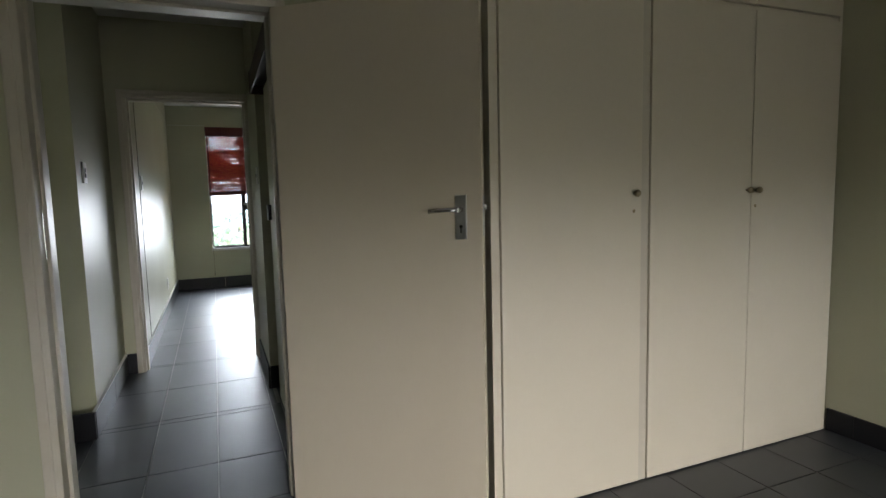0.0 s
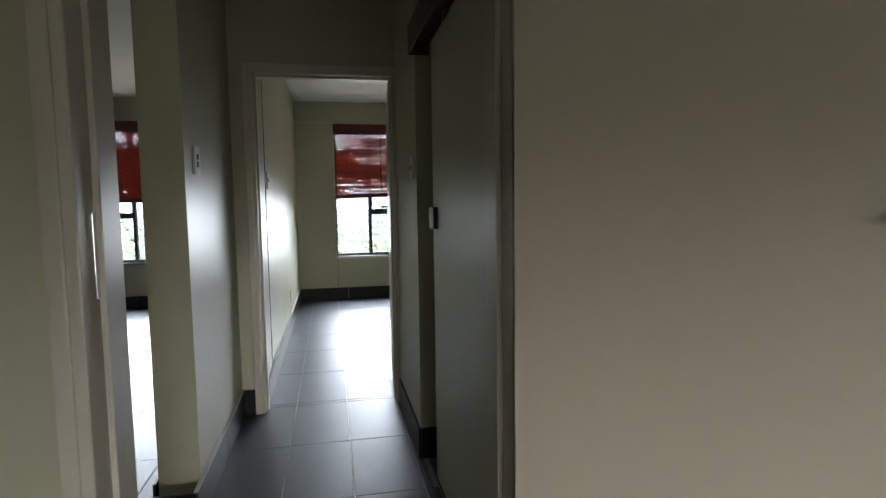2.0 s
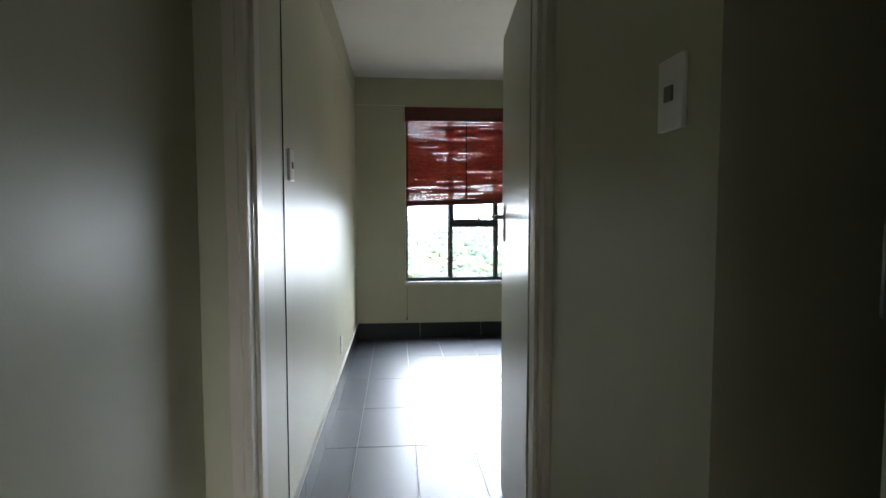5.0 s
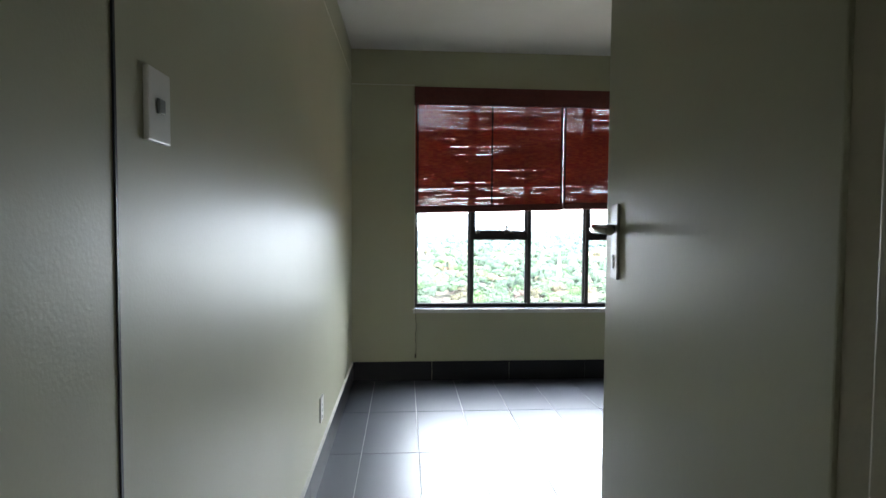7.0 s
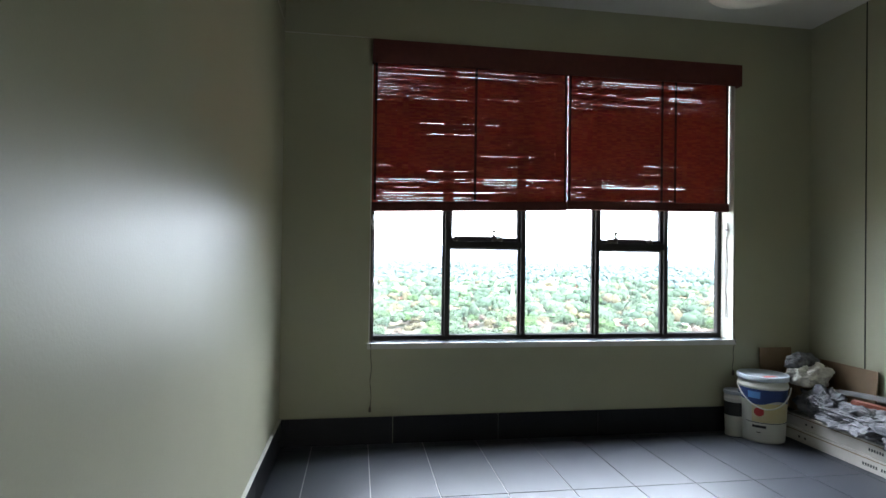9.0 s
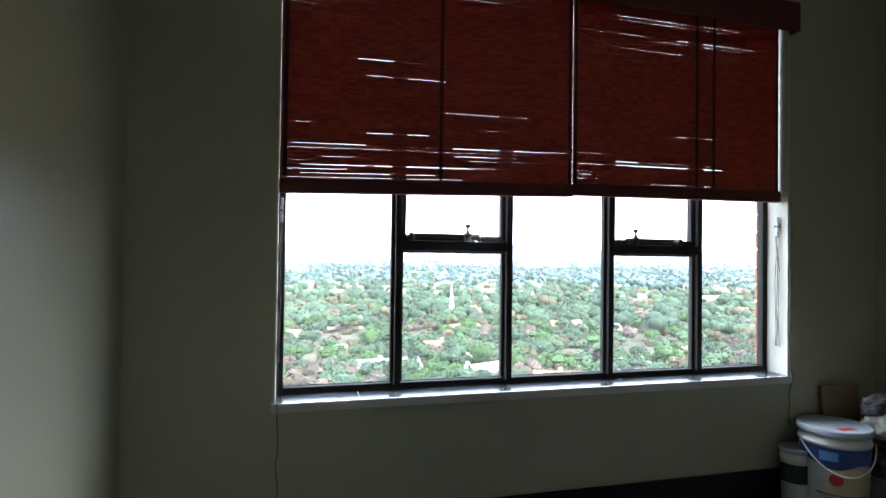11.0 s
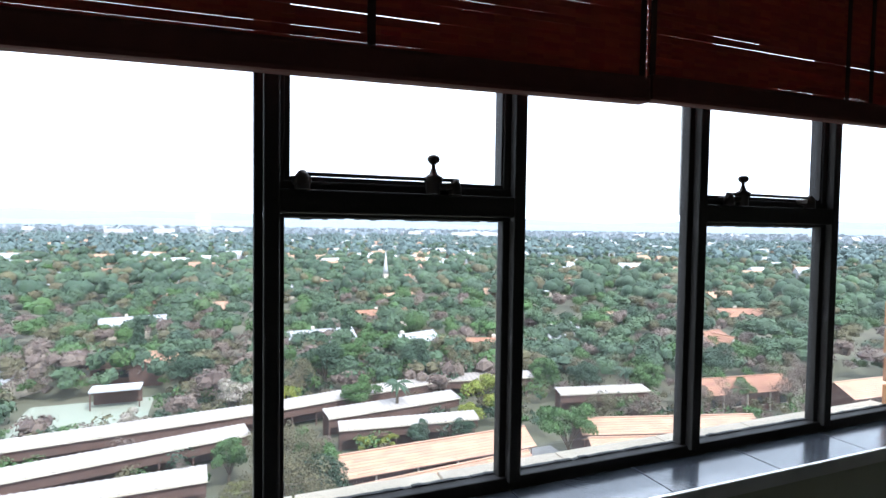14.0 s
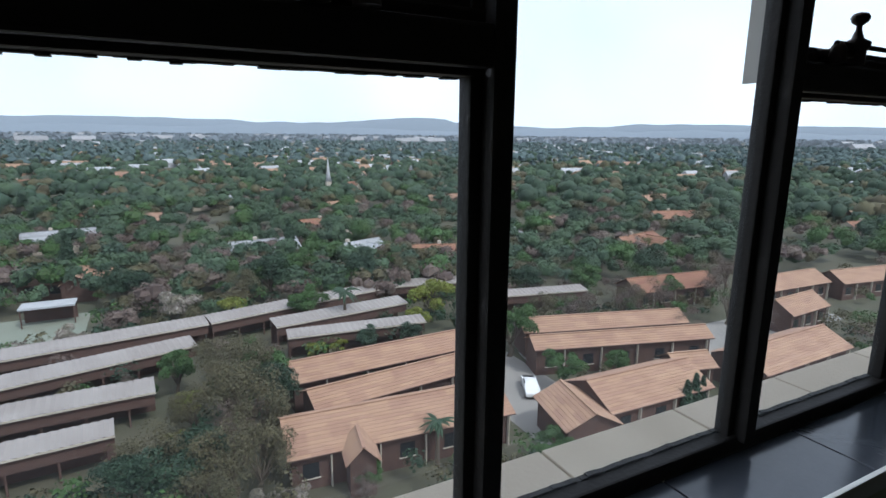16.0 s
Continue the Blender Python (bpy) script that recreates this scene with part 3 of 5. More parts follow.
# ---- windows and blinds ----
def steel_window(name, x0, label):
    """Five bays, 2.233 m wide; top-hung vents over fixed panes in the second and fourth bays."""
    ob = tagged(new(name), label, "window", kind="structure")
    y0, y1 = 9.302, 9.338
    x1 = x0 + 2.233
    mull = [x0 + d for d in (0.455, 0.916, 1.388, 1.842)]
    tz = 1.122
    fr = bmesh.new()
    add_box(fr, x0, x0 + 0.030, y0, y1, SILL_Z, HEAD_Z, 0.004)
    add_box(fr, x1 - 0.030, x1, y0, y1, SILL_Z, HEAD_Z, 0.004)
    add_box(fr, x0 + 0.030, x1 - 0.030, y0, y1, SILL_Z, SILL_Z + 0.028, 0.004)
    add_box(fr, x0 + 0.030, x1 - 0.030, y0, y1, HEAD_Z - 0.028, HEAD_Z, 0.004)
    part("window_frame", fr, WFRAME, ob)
    for x in mull:
        bm = bmesh.new()
        add_box(bm, x - 0.013, x + 0.013, y0 - 0.012, y1, SILL_Z + 0.02, HEAD_Z - 0.02, 0.004)
        add_box(bm, x - 0.027, x + 0.022, y0 + 0.008, y1 - 0.004, SILL_Z + 0.022, HEAD_Z - 0.022, 0.003)
        part("mullion", bm, WFRAME, ob)
    edges = [x0 + 0.008] + mull + [x1 - 0.008]
    for i in range(5):
        a, b = edges[i] + 0.021, edges[i + 1] - 0.021
        if i in (1, 3):
            bm = bmesh.new()
            add_box(bm, a - 0.01, b + 0.01, y0 - 0.010, y1, tz - 0.024, tz + 0.016, 0.004)
            add_box(bm, a - 0.01, b + 0.01, y0 + 0.006, y1 - 0.002, tz - 0.031, tz + 0.031, 0.003)
            part("transom", bm, WFRAME, ob)
            rows = ((SILL_Z + 0.026, tz - 0.029), (tz + 0.029, HEAD_Z - 0.026))
            vent = bmesh.new()
            z0, z1 = rows[1]
            add_box(vent, a, a + 0.010, y0 + 0.012, y1 + 0.004, z0, z1)
            add_box(vent, b - 0.010, b, y0 + 0.012, y1 + 0.004, z0, z1)
            add_box(vent, a + 0.010, b - 0.010, y0 + 0.012, y1 + 0.004, z0, z0 + 0.010)
            v = part("vent", vent, WFRAME, ob)
            # peg stay
            s = 1 if i == 1 else -1
            c = (a + b) / 2 - 0.018 if i == 1 else (a + b) / 2 - 0.048
            yy, zz = y0 - 0.017, tz + 0.0415
            bm = bmesh.new()
            add_tube(bm, [(c - s * 0.165, yy, zz - 0.001), (c + s * 0.115, yy, zz)], 0.0035, 8)
            part("stay_bar", bm, BRONZE, v)
            bm = bmesh.new()
            add_lathe(bm, [(0.013, -0.026), (0.012, -0.004), (0.006, 0.004), (0.002, 0.006)], 14, (c - s * 0.165, yy, zz))
            add_lathe(bm, [(0.012, -0.026), (0.010, -0.006), (0.005, 0.002)], 14, (c + s * 0.108, yy, zz))
            add_box(bm, c - s * 0.165 - 0.014, c - s * 0.165 + 0.014, yy - 0.006, y0 + 0.01, zz - 0.018, zz - 0.004, 0.003)
            add_box(bm, c + s * 0.086 - 0.028, c + s * 0.086 + 0.028, yy - 0.006, y0 + 0.01, zz - 0.018, zz - 0.006, 0.003)
            part("stay_bracket", bm, BRONZE, v)
            bm = lathe([(0.013, -0.026), (0.013, -0.008), (0.017, -0.004), (0.017, 0.004), (0.008, 0.009), (0.004, 0.020), (0.0035, 0.026), (0.010, 0.031), (0.012, 0.037), (0.009, 0.042), (0.002, 0.044)], 18, (c + s * 0.065, yy, zz))
            part("stay_peg", bm, BRONZE, v, "aged bronze peg knob")
        else:
            rows = ((SILL_Z + 0.026, HEAD_Z - 0.026),)
        for z0, z1 in rows:
            p = part("pane", box(a - 0.004, b + 0.004, 9.322, 9.325, z0 - 0.003, z1 + 0.003), GLASS, ob)
            p.visible_shadow = False
            # uneven putty along the pane
            bm = bmesh.new()
            for e in range(44):
                f0, f1 = e / 44, (e + 1) / 44
                h = 0.005 + 0.004 * noise.noise(Vector((e * 0.45 + a * 9, z0 * 7, 0)))
                xa, xb = a + (b - a) * f0, a + (b - a) * f1
                add_box(bm, xa, xb, 9.326, 9.334, z0 - 0.002, z0 + h)
                h2 = 0.004 + 0.003 * noise.noise(Vector((e * 0.5 + a * 5, z1 * 3, 4)))
                add_box(bm, xa, xb, 9.326, 9.334, z1 - h2, z1 + 0.002)
            part("putty", bm, WFRAME, ob)
    return ob


win_room = steel_window("window_1", 0.297, "five-bay brown steel window with two top vents")
win_lounge = steel_window("window_2", -3.020, "five-bay brown steel window of the lounge")
# hinged weather strip standing outside beside the fourth bay
part("weather_strip", box(1.712, 1.717, 9.345, 9.392, 1.115, HEAD_Z - 0.05, 0.001), CARTON, win_room, "grey vertical weather strip")


def slat_blind(name, x0, x1, zl, zr, zt, label, seed, tapes):
    """Thin slats hung before the opening; the bottom runs from zl to zr, and light shows through where slats have warped apart."""
    ob = thing(name, label, "blind", group="window blinds")
    rnd = random.Random(seed)
    y0, pitch, cols = 9.2345, 0.0074, 34
    rows = int((zt - max(zl, zr) - 0.05) / pitch)
    verts, faces = [], []
    for i in range(rows):
        f = i / rows
        warp = rnd.uniform(-1, 1)
        bow = rnd.uniform(-0.0006, 0.0006)
        if f > 0.66:
            open_at = -0.20
        elif f < 0.16:
            open_at = 0.06
        else:
            open_at = 0.36
        for k in range(cols):
            fa, fb = k / cols, (k + 1) / cols
            a, b = x0 + (x1 - x0) * fa, x0 + (x1 - x0) * fb
            field = 0.55 * noise.noise(Vector((a * 3.2, i * 0.16, seed))) + 0.55 * noise.noise(Vector((a * 2.2, i * 2.9, seed + 5))) + 0.16 * warp
            gap = min(0.00026 if f > 0.66 else 0.00013, 0.00007 + 0.0004 * (field - open_at)) if field > open_at and i % 2 else -0.0008
            base = len(verts)
            lowa, lowb = zl + (zr - zl) * fa, zl + (zr - zl) * fb
            for yy in (y0, y0 + 0.0018):
                yo = yy + 0.0007 * (i % 2)
                za = zt - (zt - lowa - 0.045) * (1 - f) + bow * math.sin(3.1 * fa)
                zb = zt - (zt - lowb - 0.045) * (1 - f) + bow * math.sin(3.1 * fb)
                verts += [(a, yo, za), (b, yo, zb), (b, yo, zb + pitch - gap), (a, yo, za + pitch - gap)]
            faces += [(base, base + 1, base + 2, base + 3), (base + 7, base + 6, base + 5, base + 4), (base + 3, base + 2, base + 6, base + 7), (base, base + 4, base + 5, base + 1)]
    sl = new("slats", arrays("slats", verts, faces, BLIND))
    sl.parent = ob
    tagged(sl, "thin red-brown wooden slats with uneven gaps", kind="stuff")
    lean = Matrix.Translation((x0, 0, zl)) @ Matrix.Rotation(-math.atan2(zr - zl, x1 - x0), 4, "Y")
    part("bottom_bar", box(0.0, x1 - x0, 9.216, 9.2500, 0.0, 0.052, 0.008, m=lean), BLIND_BAR, ob)
    for f in tapes:
        x = x0 + (x1 - x0) * f
        part("tape", box(x - 0.007, x + 0.007, 9.2320, 9.2335, max(zl, zr) + 0.03, zt), TAPE, ob)
    return ob


def valance(x0, x1, label):
    ob = thing("blind_valance", label, "valance")
    bm = box(x0, x1, 9.138, 9.154, 2.110, 2.240, 0.004)
    add_box(bm, x0, x0 + 0.014, 9.154, 9.188, 2.110, 2.240, 0.003)
    add_box(bm, x1 - 0.014, x1, 9.154, 9.188, 2.110, 2.240, 0.003)
    part("board", bm, BLIND_BAR, ob)
    part("headrail", box(x0 + 0.016, x1 - 0.016, 9.156, 9.187, 2.17, 2.225, 0.002), TAPE, ob)


def cord(points, name="pull_cord", label="thin twisted blind cord hanging beside the window"):
    ob = thing(name, label, "cord")
    part("string", tube(points, 0.0022, 6), CORD, ob)
    e = points[-1]
    part("tassel", lathe([(0.003, 0.012), (0.006, 0.004), (0.008, -0.014), (0.004, -0.02)], 12, e), CORD, ob, "small dark cord tassel")


slat_blind("slat_blind", 0.304, 1.4612, 1.295, 1.328, 2.21, "red-brown wooden slat blind lowered half way", 11, (0.015, 0.515, 0.99))
slat_blind("slat_blind", 1.4625, 2.518, 1.334, 1.346, 2.21, "red-brown wooden slat blind lowered a little less", 12, (0.012, 0.575, 0.66, 0.99))
valance(0.297, 2.540, "red-brown valance board over the slat blinds")
slat_blind("slat_blind", -3.015, -1.860, 1.285, 1.280, 2.21, "red-brown wooden slat blind of the lounge window", 13, (0.015, 0.5, 0.99))
slat_blind("slat_blind", -1.850, -0.805, 1.290, 1.295, 2.21, "red-brown wooden slat blind beside the lounge partition", 14, (0.012, 0.5, 0.99))
valance(-3.022, -0.798, "red-brown valance board over the lounge blinds")


def wavy(x, y, z0, z1, amp, seed, n=26):
    rnd = random.Random(seed)
    return [(x + amp * math.sin(i * 0.9 + rnd.uniform(-0.4, 0.4)), y + amp * 0.4 * math.cos(i * 1.3), z0 + (z1 - z0) * i / (n - 1)) for i in range(n)]


cord([(0.309, 9.167, 1.29)] + wavy(0.309, 9.170, 1.2, 0.60, 0.003, 3) + [(0.310, 9.150, 0.545), (0.311, 9.165, 0.52)] + wavy(0.312, 9.172, 0.48, 0.20, 0.004, 4, 12))
cord([(2.519, 9.167, 1.34)] + wavy(2.519, 9.170, 1.15, 0.60, 0.003, 5) + [(2.519, 9.150, 0.545), (2.519, 9.166, 0.52)] + wavy(2.519, 9.174, 0.48, 0.36, 0.003, 6, 8))
cord([(-2.93, 9.165, 1.27)] + wavy(-2.93, 9.172, 1.1, 0.30, 0.003, 8, 18))


def cord_cleat(x, y, z, s):
    ob = thing("cord_cleat", "small pale cleat with wound blind cord on the reveal", "cleat")
    bm = bmesh.new()
    add_box(bm, min(x, x + s * 0.014), max(x, x + s * 0.014), y - 0.006, y + 0.006, z - 0.016, z + 0.016, 0.003)
    add_box(bm, min(x + s * 0.006, x + s * 0.016), max(x + s * 0.006, x + s * 0.016), y - 0.005, y + 0.005, z + 0.012, z + 0.045, 0.003)
    add_box(bm, min(x + s * 0.006, x + s * 0.016), max(x + s * 0.006, x + s * 0.016), y - 0.005, y + 0.005, z - 0.045, z - 0.012, 0.003)
    part("body", bm, WHITEP, ob)
    loop = [(x + s * (0.012 + 0.004 * math.cos(a)), y + 0.012 * math.sin(a), z + 0.004 * math.sin(a * 7)) for a in [i * 0.35 for i in range(40)]]
    part("winding", tube(loop, 0.0025, 6), CORD, ob)
    rnd = random.Random(int(z * 100) + int(x * 10))
    for k in range(3):
        pts = [(x + s * 0.010, y, z)]
        for i in range(1, 12):
            pts.append((x + s * (0.010 + 0.003 * math.sin(i + k)), y + 0.008 * (k - 1) + rnd.uniform(-0.002, 0.002), z - 0.05 * i))
        part("loop", tube(pts, 0.0016, 6), CORD, ob)


cord_cleat(0.303, 9.245, 1.235, 1)
cord_cleat(2.524, 9.235, 1.235, -1)


# ---- lounge bookcase ----
def bookcase():
    ob = thing("bookcase", "dark mahogany wall unit with open shelves and panelled sides", "bookcase")
    x0, x1 = -3.98, -3.34
    bm = bmesh.new()
    add_box(bm, x0, x0 + 0.03, 6.2, 9.16, 0.09, 2.33)
    part("back", bm, MAHOG, ob)
    for y in (9.13, 8.62, 7.8, 7.0, 6.22):
        part("side_panel", box(x0 + 0.03, x1, y, y + 0.035, 0.09, 2.33, 0.003), MAHOG, ob)
        part("moulding", box(x1 - 0.002, x1 + 0.012, y + 0.004, y + 0.030, 0.20, 2.25, 0.004), MAHOG, ob)
    for z in (0.10, 0.42, 0.80, 1.20, 1.62, 2.02):
        part("shelf", box(x0 + 0.03, x1 - 0.01, 6.25, 9.13, z, z + 0.028, 0.002), MAHOG, ob)
    part("cornice", box(x0, x1 + 0.03, 6.18, 9.17, 2.33, 2.40, 0.012), MAHOG, ob)
    part("plinth", box(x0, x1 + 0.015, 6.19, 9.165, 0.0, 0.09, 0.004), MAHOG, ob)
    part("front_panel", box(x1 - 0.01, x1 + 0.004, 8.66, 9.12, 0.12, 2.32, 0.002), MAHOG, ob, "ribbed mahogany end panel")
    for i in range(4):
        part("rib", box(x1 + 0.003, x1 + 0.016, 8.69 + i * 0.125, 8.72 + i * 0.125, 0.12, 2.32, 0.004), MAHOG, ob)


bookcase()


# ---- decorator's clutter in the corner ----
def paint_pail(name, x, y, r, h, label, full=True):
    ob = thing(name, label, "paint bucket", x, y, 0)
    body = lathe([(r * 0.86, 0.002), (r * 0.88, 0.0), (r * 0.90, 0.010), (r * 0.985, h * 0.80), (r * 1.03, h * 0.81), (r * 1.03, h * 0.84), (r * 0.99, h * 0.845), (r * 0.99, h * 0.93)], 40)
    part("body", body, PAIL, ob)
    part("lid", lathe([(r * 1.05, h * 0.915), (r * 1.06, h * 0.93), (r * 1.06, h * 0.975), (r * 1.03, h * 0.99), (r * 0.97, h * 0.985), (r * 0.95, h * 0.965), (0.01, h * 0.962)], 40), PAILLID, ob, "grey plastic snap-on lid")

    def band(a0, a1, z0, z1, mat, nm, lab, off=0.0015, wob=0.0):
        bm = bmesh.new()
        n = 24
        cols = []
        for i in range(n + 1):
            a = radians(a0 + (a1 - a0) * i / n)
            col = []
            for z in (z0 + wob * math.sin(i * 0.5), z1):
                rr = r * (0.90 + (0.985 - 0.90) * (z - 0.01) / (h * 0.80 - 0.01)) + off
                col.append(bm.verts.new((rr * math.cos(a), rr * math.sin(a), z)))
            cols.append(col)
        for p, q in zip(cols, cols[1:]):
            bm.faces.new((p[0], q[0], q[1], p[1]))
        part(nm, bm, mat, ob, lab)
    if full:
        band(150, 330, h * 0.60, h * 0.795, BLUEL, "label_band", "deep blue label band", wob=0.012)
        band(205, 322, h * 0.31, h * 0.595, YELL, "label_panel", "pale yellow label panel", 0.0012)
        band(196, 226, h * 0.66, h * 0.76, LBLUE, "emblem", "light blue wave emblem", 0.0025)
        m = Matrix.Rotation(radians(223), 4, "Z") @ Matrix.Translation((r * 0.952, 0, h * 0.465)) @ Matrix.Rotation(radians(90), 4, "Y")
        part("seal", lathe([(0.026, -0.001), (0.026, 0.0015)], 24, m=m), REDL, ob, "round red seal")
        band(190, 325, h * 0.295, h * 0.306, INK, "rule", "", 0.0022)
        band(206, 240, h * 0.225, h * 0.262, INK, "print_bar", "", 0.0022)
        band(216, 228, h * 0.150, h * 0.162, INK, "print_bar", "", 0.0022)
        part("sticker", box(-0.035, 0.045, -0.07, -0.035, h * 0.9625, h * 0.964), REDL, ob)
        pts = []
        for i in range(25):
            a = math.pi * i / 24
            c = math.radians(165 + 150 * i / 24)
            pts.append((r * 1.10 * math.cos(c), r * 1.10 * math.sin(c), h * 0.82 - 0.115 * math.sin(a)))
        part("handle", tube(pts, 0.0035, 8), PAIL, ob, "white plastic-coated wire handle")
    else:
        band(150, 330, h * 0.45, h * 0.75, INK, "label_band", "dark label band")
    return ob


paint_pail("paint_bucket", 2.612, 9.036, 0.130, 0.385, "white plastic paint bucket with blue and yellow label", True)
paint_pail("paint_bucket", 2.487, 9.112, 0.058, 0.27, "small white paint bucket with a dark label", False)


def carton(name, x0, x1, y0, y1, z0, z1, turn, label):
    ob = thing(name, label, "tile carton", (x0 + x1) / 2, (y0 + y1) / 2, z0, "tile cartons")
    ob.matrix_world = pose((x0 + x1) / 2, (y0 + y1) / 2, z0, 0, 0, turn)
    w, d, h = (x1 - x0) / 2, (y1 - y0) / 2, z1 - z0
    part("box", box(-w, w, -d, d, 0, h, 0.004), CARTON, ob)
    part("tape", box(-w - 0.0015, -w + 0.001, -d * 0.98, d * 0.98, h * 0.80, h * 0.86), BROWNCARD, ob)
    k = -d * 0.35
    for i in range(12):
        if i != 5:
            part("print_bar", box(-w - 0.0012, -w + 0.0005, k, k + 0.0085, h * 0.32, h * 0.52), INK, ob)
        k += 0.0145
    for q in (0.62, 0.70):
        part("print_mark", box(-w - 0.0012, -w + 0.0005, d * q, d * q + 0.012, h * 0.35, h * 0.5), INK, ob)
    return ob


carton("tile_carton", 2.775, 3.045, 8.02, 9.10, 0.0, 0.075, 0.0, "long white tile carton lying on the floor")
carton("tile_carton", 2.785, 3.045, 8.00, 9.06, 0.077, 0.150, -0.6, "long white tile carton stacked on another")


def crumple(name, x, y, z, sx, sy, sz, seed, mat, label, category, rough_amp=0.35, turn=0.0):
    ob = thing(name, label, category, x, y, z)
    bm = bmesh.new()
    bmesh.ops.create_icosphere(bm, subdivisions=5, radius=1)
    off = Vector((seed * 3.1, seed * 1.7, seed))
    for v in bm.verts:
        p = v.co.copy()
        d = 1 + rough_amp * noise.noise(p * 2.1 + off) + rough_amp * 0.6 * abs(noise.noise(p * 5.0 + off)) - 0.16 * abs(noise.noise(p * 11 + off))
        q = p * d
        v.co = (q.x * sx, q.y * sy, max(-0.72, q.z) * sz + 0.72 * sz)
    for f in bm.faces:
        f.smooth = rough_amp < 0.3
    part("body", bm, mat, ob).matrix_basis = pose(0, 0, 0, 0, 0, turn)
    return ob


crumple("plastic_bag", 2.86, 8.87, 0.151, 0.085, 0.13, 0.100, 2, FILM, "crumpled clear plastic bag on the tile cartons", "bag", 0.5)
crumple("newspaper_heap", 2.87, 8.62, 0.151, 0.13, 0.22, 0.078, 5, NEWS, "crumpled black-and-white newspaper on the tile cartons", "newspaper", 0.55)
crumple("newspaper_heap", 2.84, 8.28, 0.151, 0.12, 0.20, 0.074, 6, NEWS, "torn foil-lined newspaper on the tile cartons", "newspaper", 0.55)
crumple("cloth_bundle", 2.87, 8.98, 0.32, 0.12, 0.085, 0.075, 8, RAG, "bundled white dust cloth on the plastic bag", "cloth", 0.28)
crumple("patterned_rag", 2.84, 9.00, 0.415, 0.10, 0.05, 0.05, 9, NEWS, "black-and-white patterned rag lying on the cloth", "cloth", 0.25)


def sheet(name, bx, m, mat, label, category):
    ob = thing(name, label, category)
    ob.matrix_world = m
    part("board", box(*bx, 0.003), mat, ob)
    return ob


sheet("cardboard_sheet", (-0.11, 0.11, -0.004, 0.004, 0.0, 0.36), pose(2.80, 9.135, 0.151, -5, 0, 0), BROWNCARD, "brown cardboard sheet leaning on the window wall", "cardboard")
sheet("cardboard_sheet", (-0.004, 0.004, -0.20, 0.20, 0.0, 0.30), pose(3.015, 8.90, 0.151, 0, 5, 0), BROWNCARD, "brown cardboard piece leaning on the side wall", "cardboard")
sheet("cardboard_box", (-0.09, 0.09, -0.05, 0.05, 0.0, 0.27), pose(2.94, 9.06, 0.151, 0, 0, 2), BROWNCARD, "small brown cardboard box standing on the tile cartons", "box")
sheet("wood_offcut", (-0.03, 0.03, -0.09, 0.09, 0.0, 0.02), pose(2.90, 8.60, 0.285, 4, 3, 30), REDBOX, "short red-brown wood offcut on the newspaper", "wood")


def slotted_rail():
    ob = thing("slotted_rail", "perforated galvanised steel rail lying on the heap", "rail")
    ob.matrix_world = pose(2.955, 8.55, 0.325, -4, 0, 6)
    bm = bmesh.new()
    add_box(bm, -0.02, 0.02, -0.42, 0.30, 0.0, 0.002)
    add_box(bm, -0.02, -0.018, -0.42, 0.30, 0.002, 0.02)
    add_box(bm, 0.018, 0.02, -0.42, 0.30, 0.002, 0.02)
    part("channel", bm, STEEL, ob)
    for i in range(17):
        part("slot", box(-0.006, 0.006, -0.40 + i * 0.041, -0.385 + i * 0.041, 0.0012, 0.0026), BLACKP, ob)


slotted_rail()


# ---- outside: sills, brick pier ----
def outer_sill():
    ob = tagged(mesh_ob("window_sill_outer", box(0.2, 2.62, 9.342, 9.455, 0.44, 0.520), MORTAR), "weathered stone outer window sill", kind="structure")
    k, i = 0.20, 0
    while k < 2.6:
        e = min(k + 0.305, 2.62)
        part("sill_stone", box(k, e - 0.005, 9.342, 9.462, 0.520, 0.542, 0.003), STONE, ob)
        k = e
    ob = tagged(mesh_ob("window_sill_inner", box(0.299, 2.528, 9.176, 9.301, 0.535, 0.5505), GROUT), "dark slate-tiled inner window sill", kind="structure")
    k = 0.299
    while k < 2.52:
        e = min(k + 0.303, 2.528)
        part("sill_tile", box(k, e - 0.003, 9.172, 9.301, 0.5505, 0.5585, 0.0015), SILLT, ob)
        k = e
    part("sill_edge", box(0.290, 2.535, 9.168, 9.1755, 0.528, 0.5592, 0.001), GROUT_EDGE, ob, "pale edge strip of the sill")
    tagged(mesh_ob("window_sill_lounge", box(-3.018, -0.802, 9.172, 9.301, 0.535, 0.5585), SILLT), "dark slate-tiled lounge window sill", kind="structure")


outer_sill()

# ---- outside: ground, roads, trees, houses ----
GZ = -25.0
GROUND = material("dry_grass_and_earth", (0.050, 0.058, 0.033), (0.092, 0.078, 0.053), rough=0.95, scale=0.09, fine=1.2)
TARMAC = material("pale_worn_paving", (0.27, 0.25, 0.23), (0.19, 0.18, 0.165), rough=0.9, scale=0.25, fine=6)
COURT = material("faded_green_court", (0.17, 0.205, 0.165), (0.20, 0.20, 0.16), rough=0.9, scale=0.2)
TERRA = material("terracotta_roof_tile", (0.325, 0.200, 0.135), (0.25, 0.142, 0.092), rough=0.8, scale=0.6, fine=7, bump=0.3, island=0.22)
TERRA_B = material("brown_roof_tile", (0.25, 0.12, 0.075), (0.18, 0.085, 0.055), rough=0.85, scale=0.6, fine=7, island=0.25)
METALR = material("pale_corrugated_roof", (0.30, 0.275, 0.255), (0.20, 0.17, 0.155), rough=0.6, scale=0.35, fine=5, island=0.12)
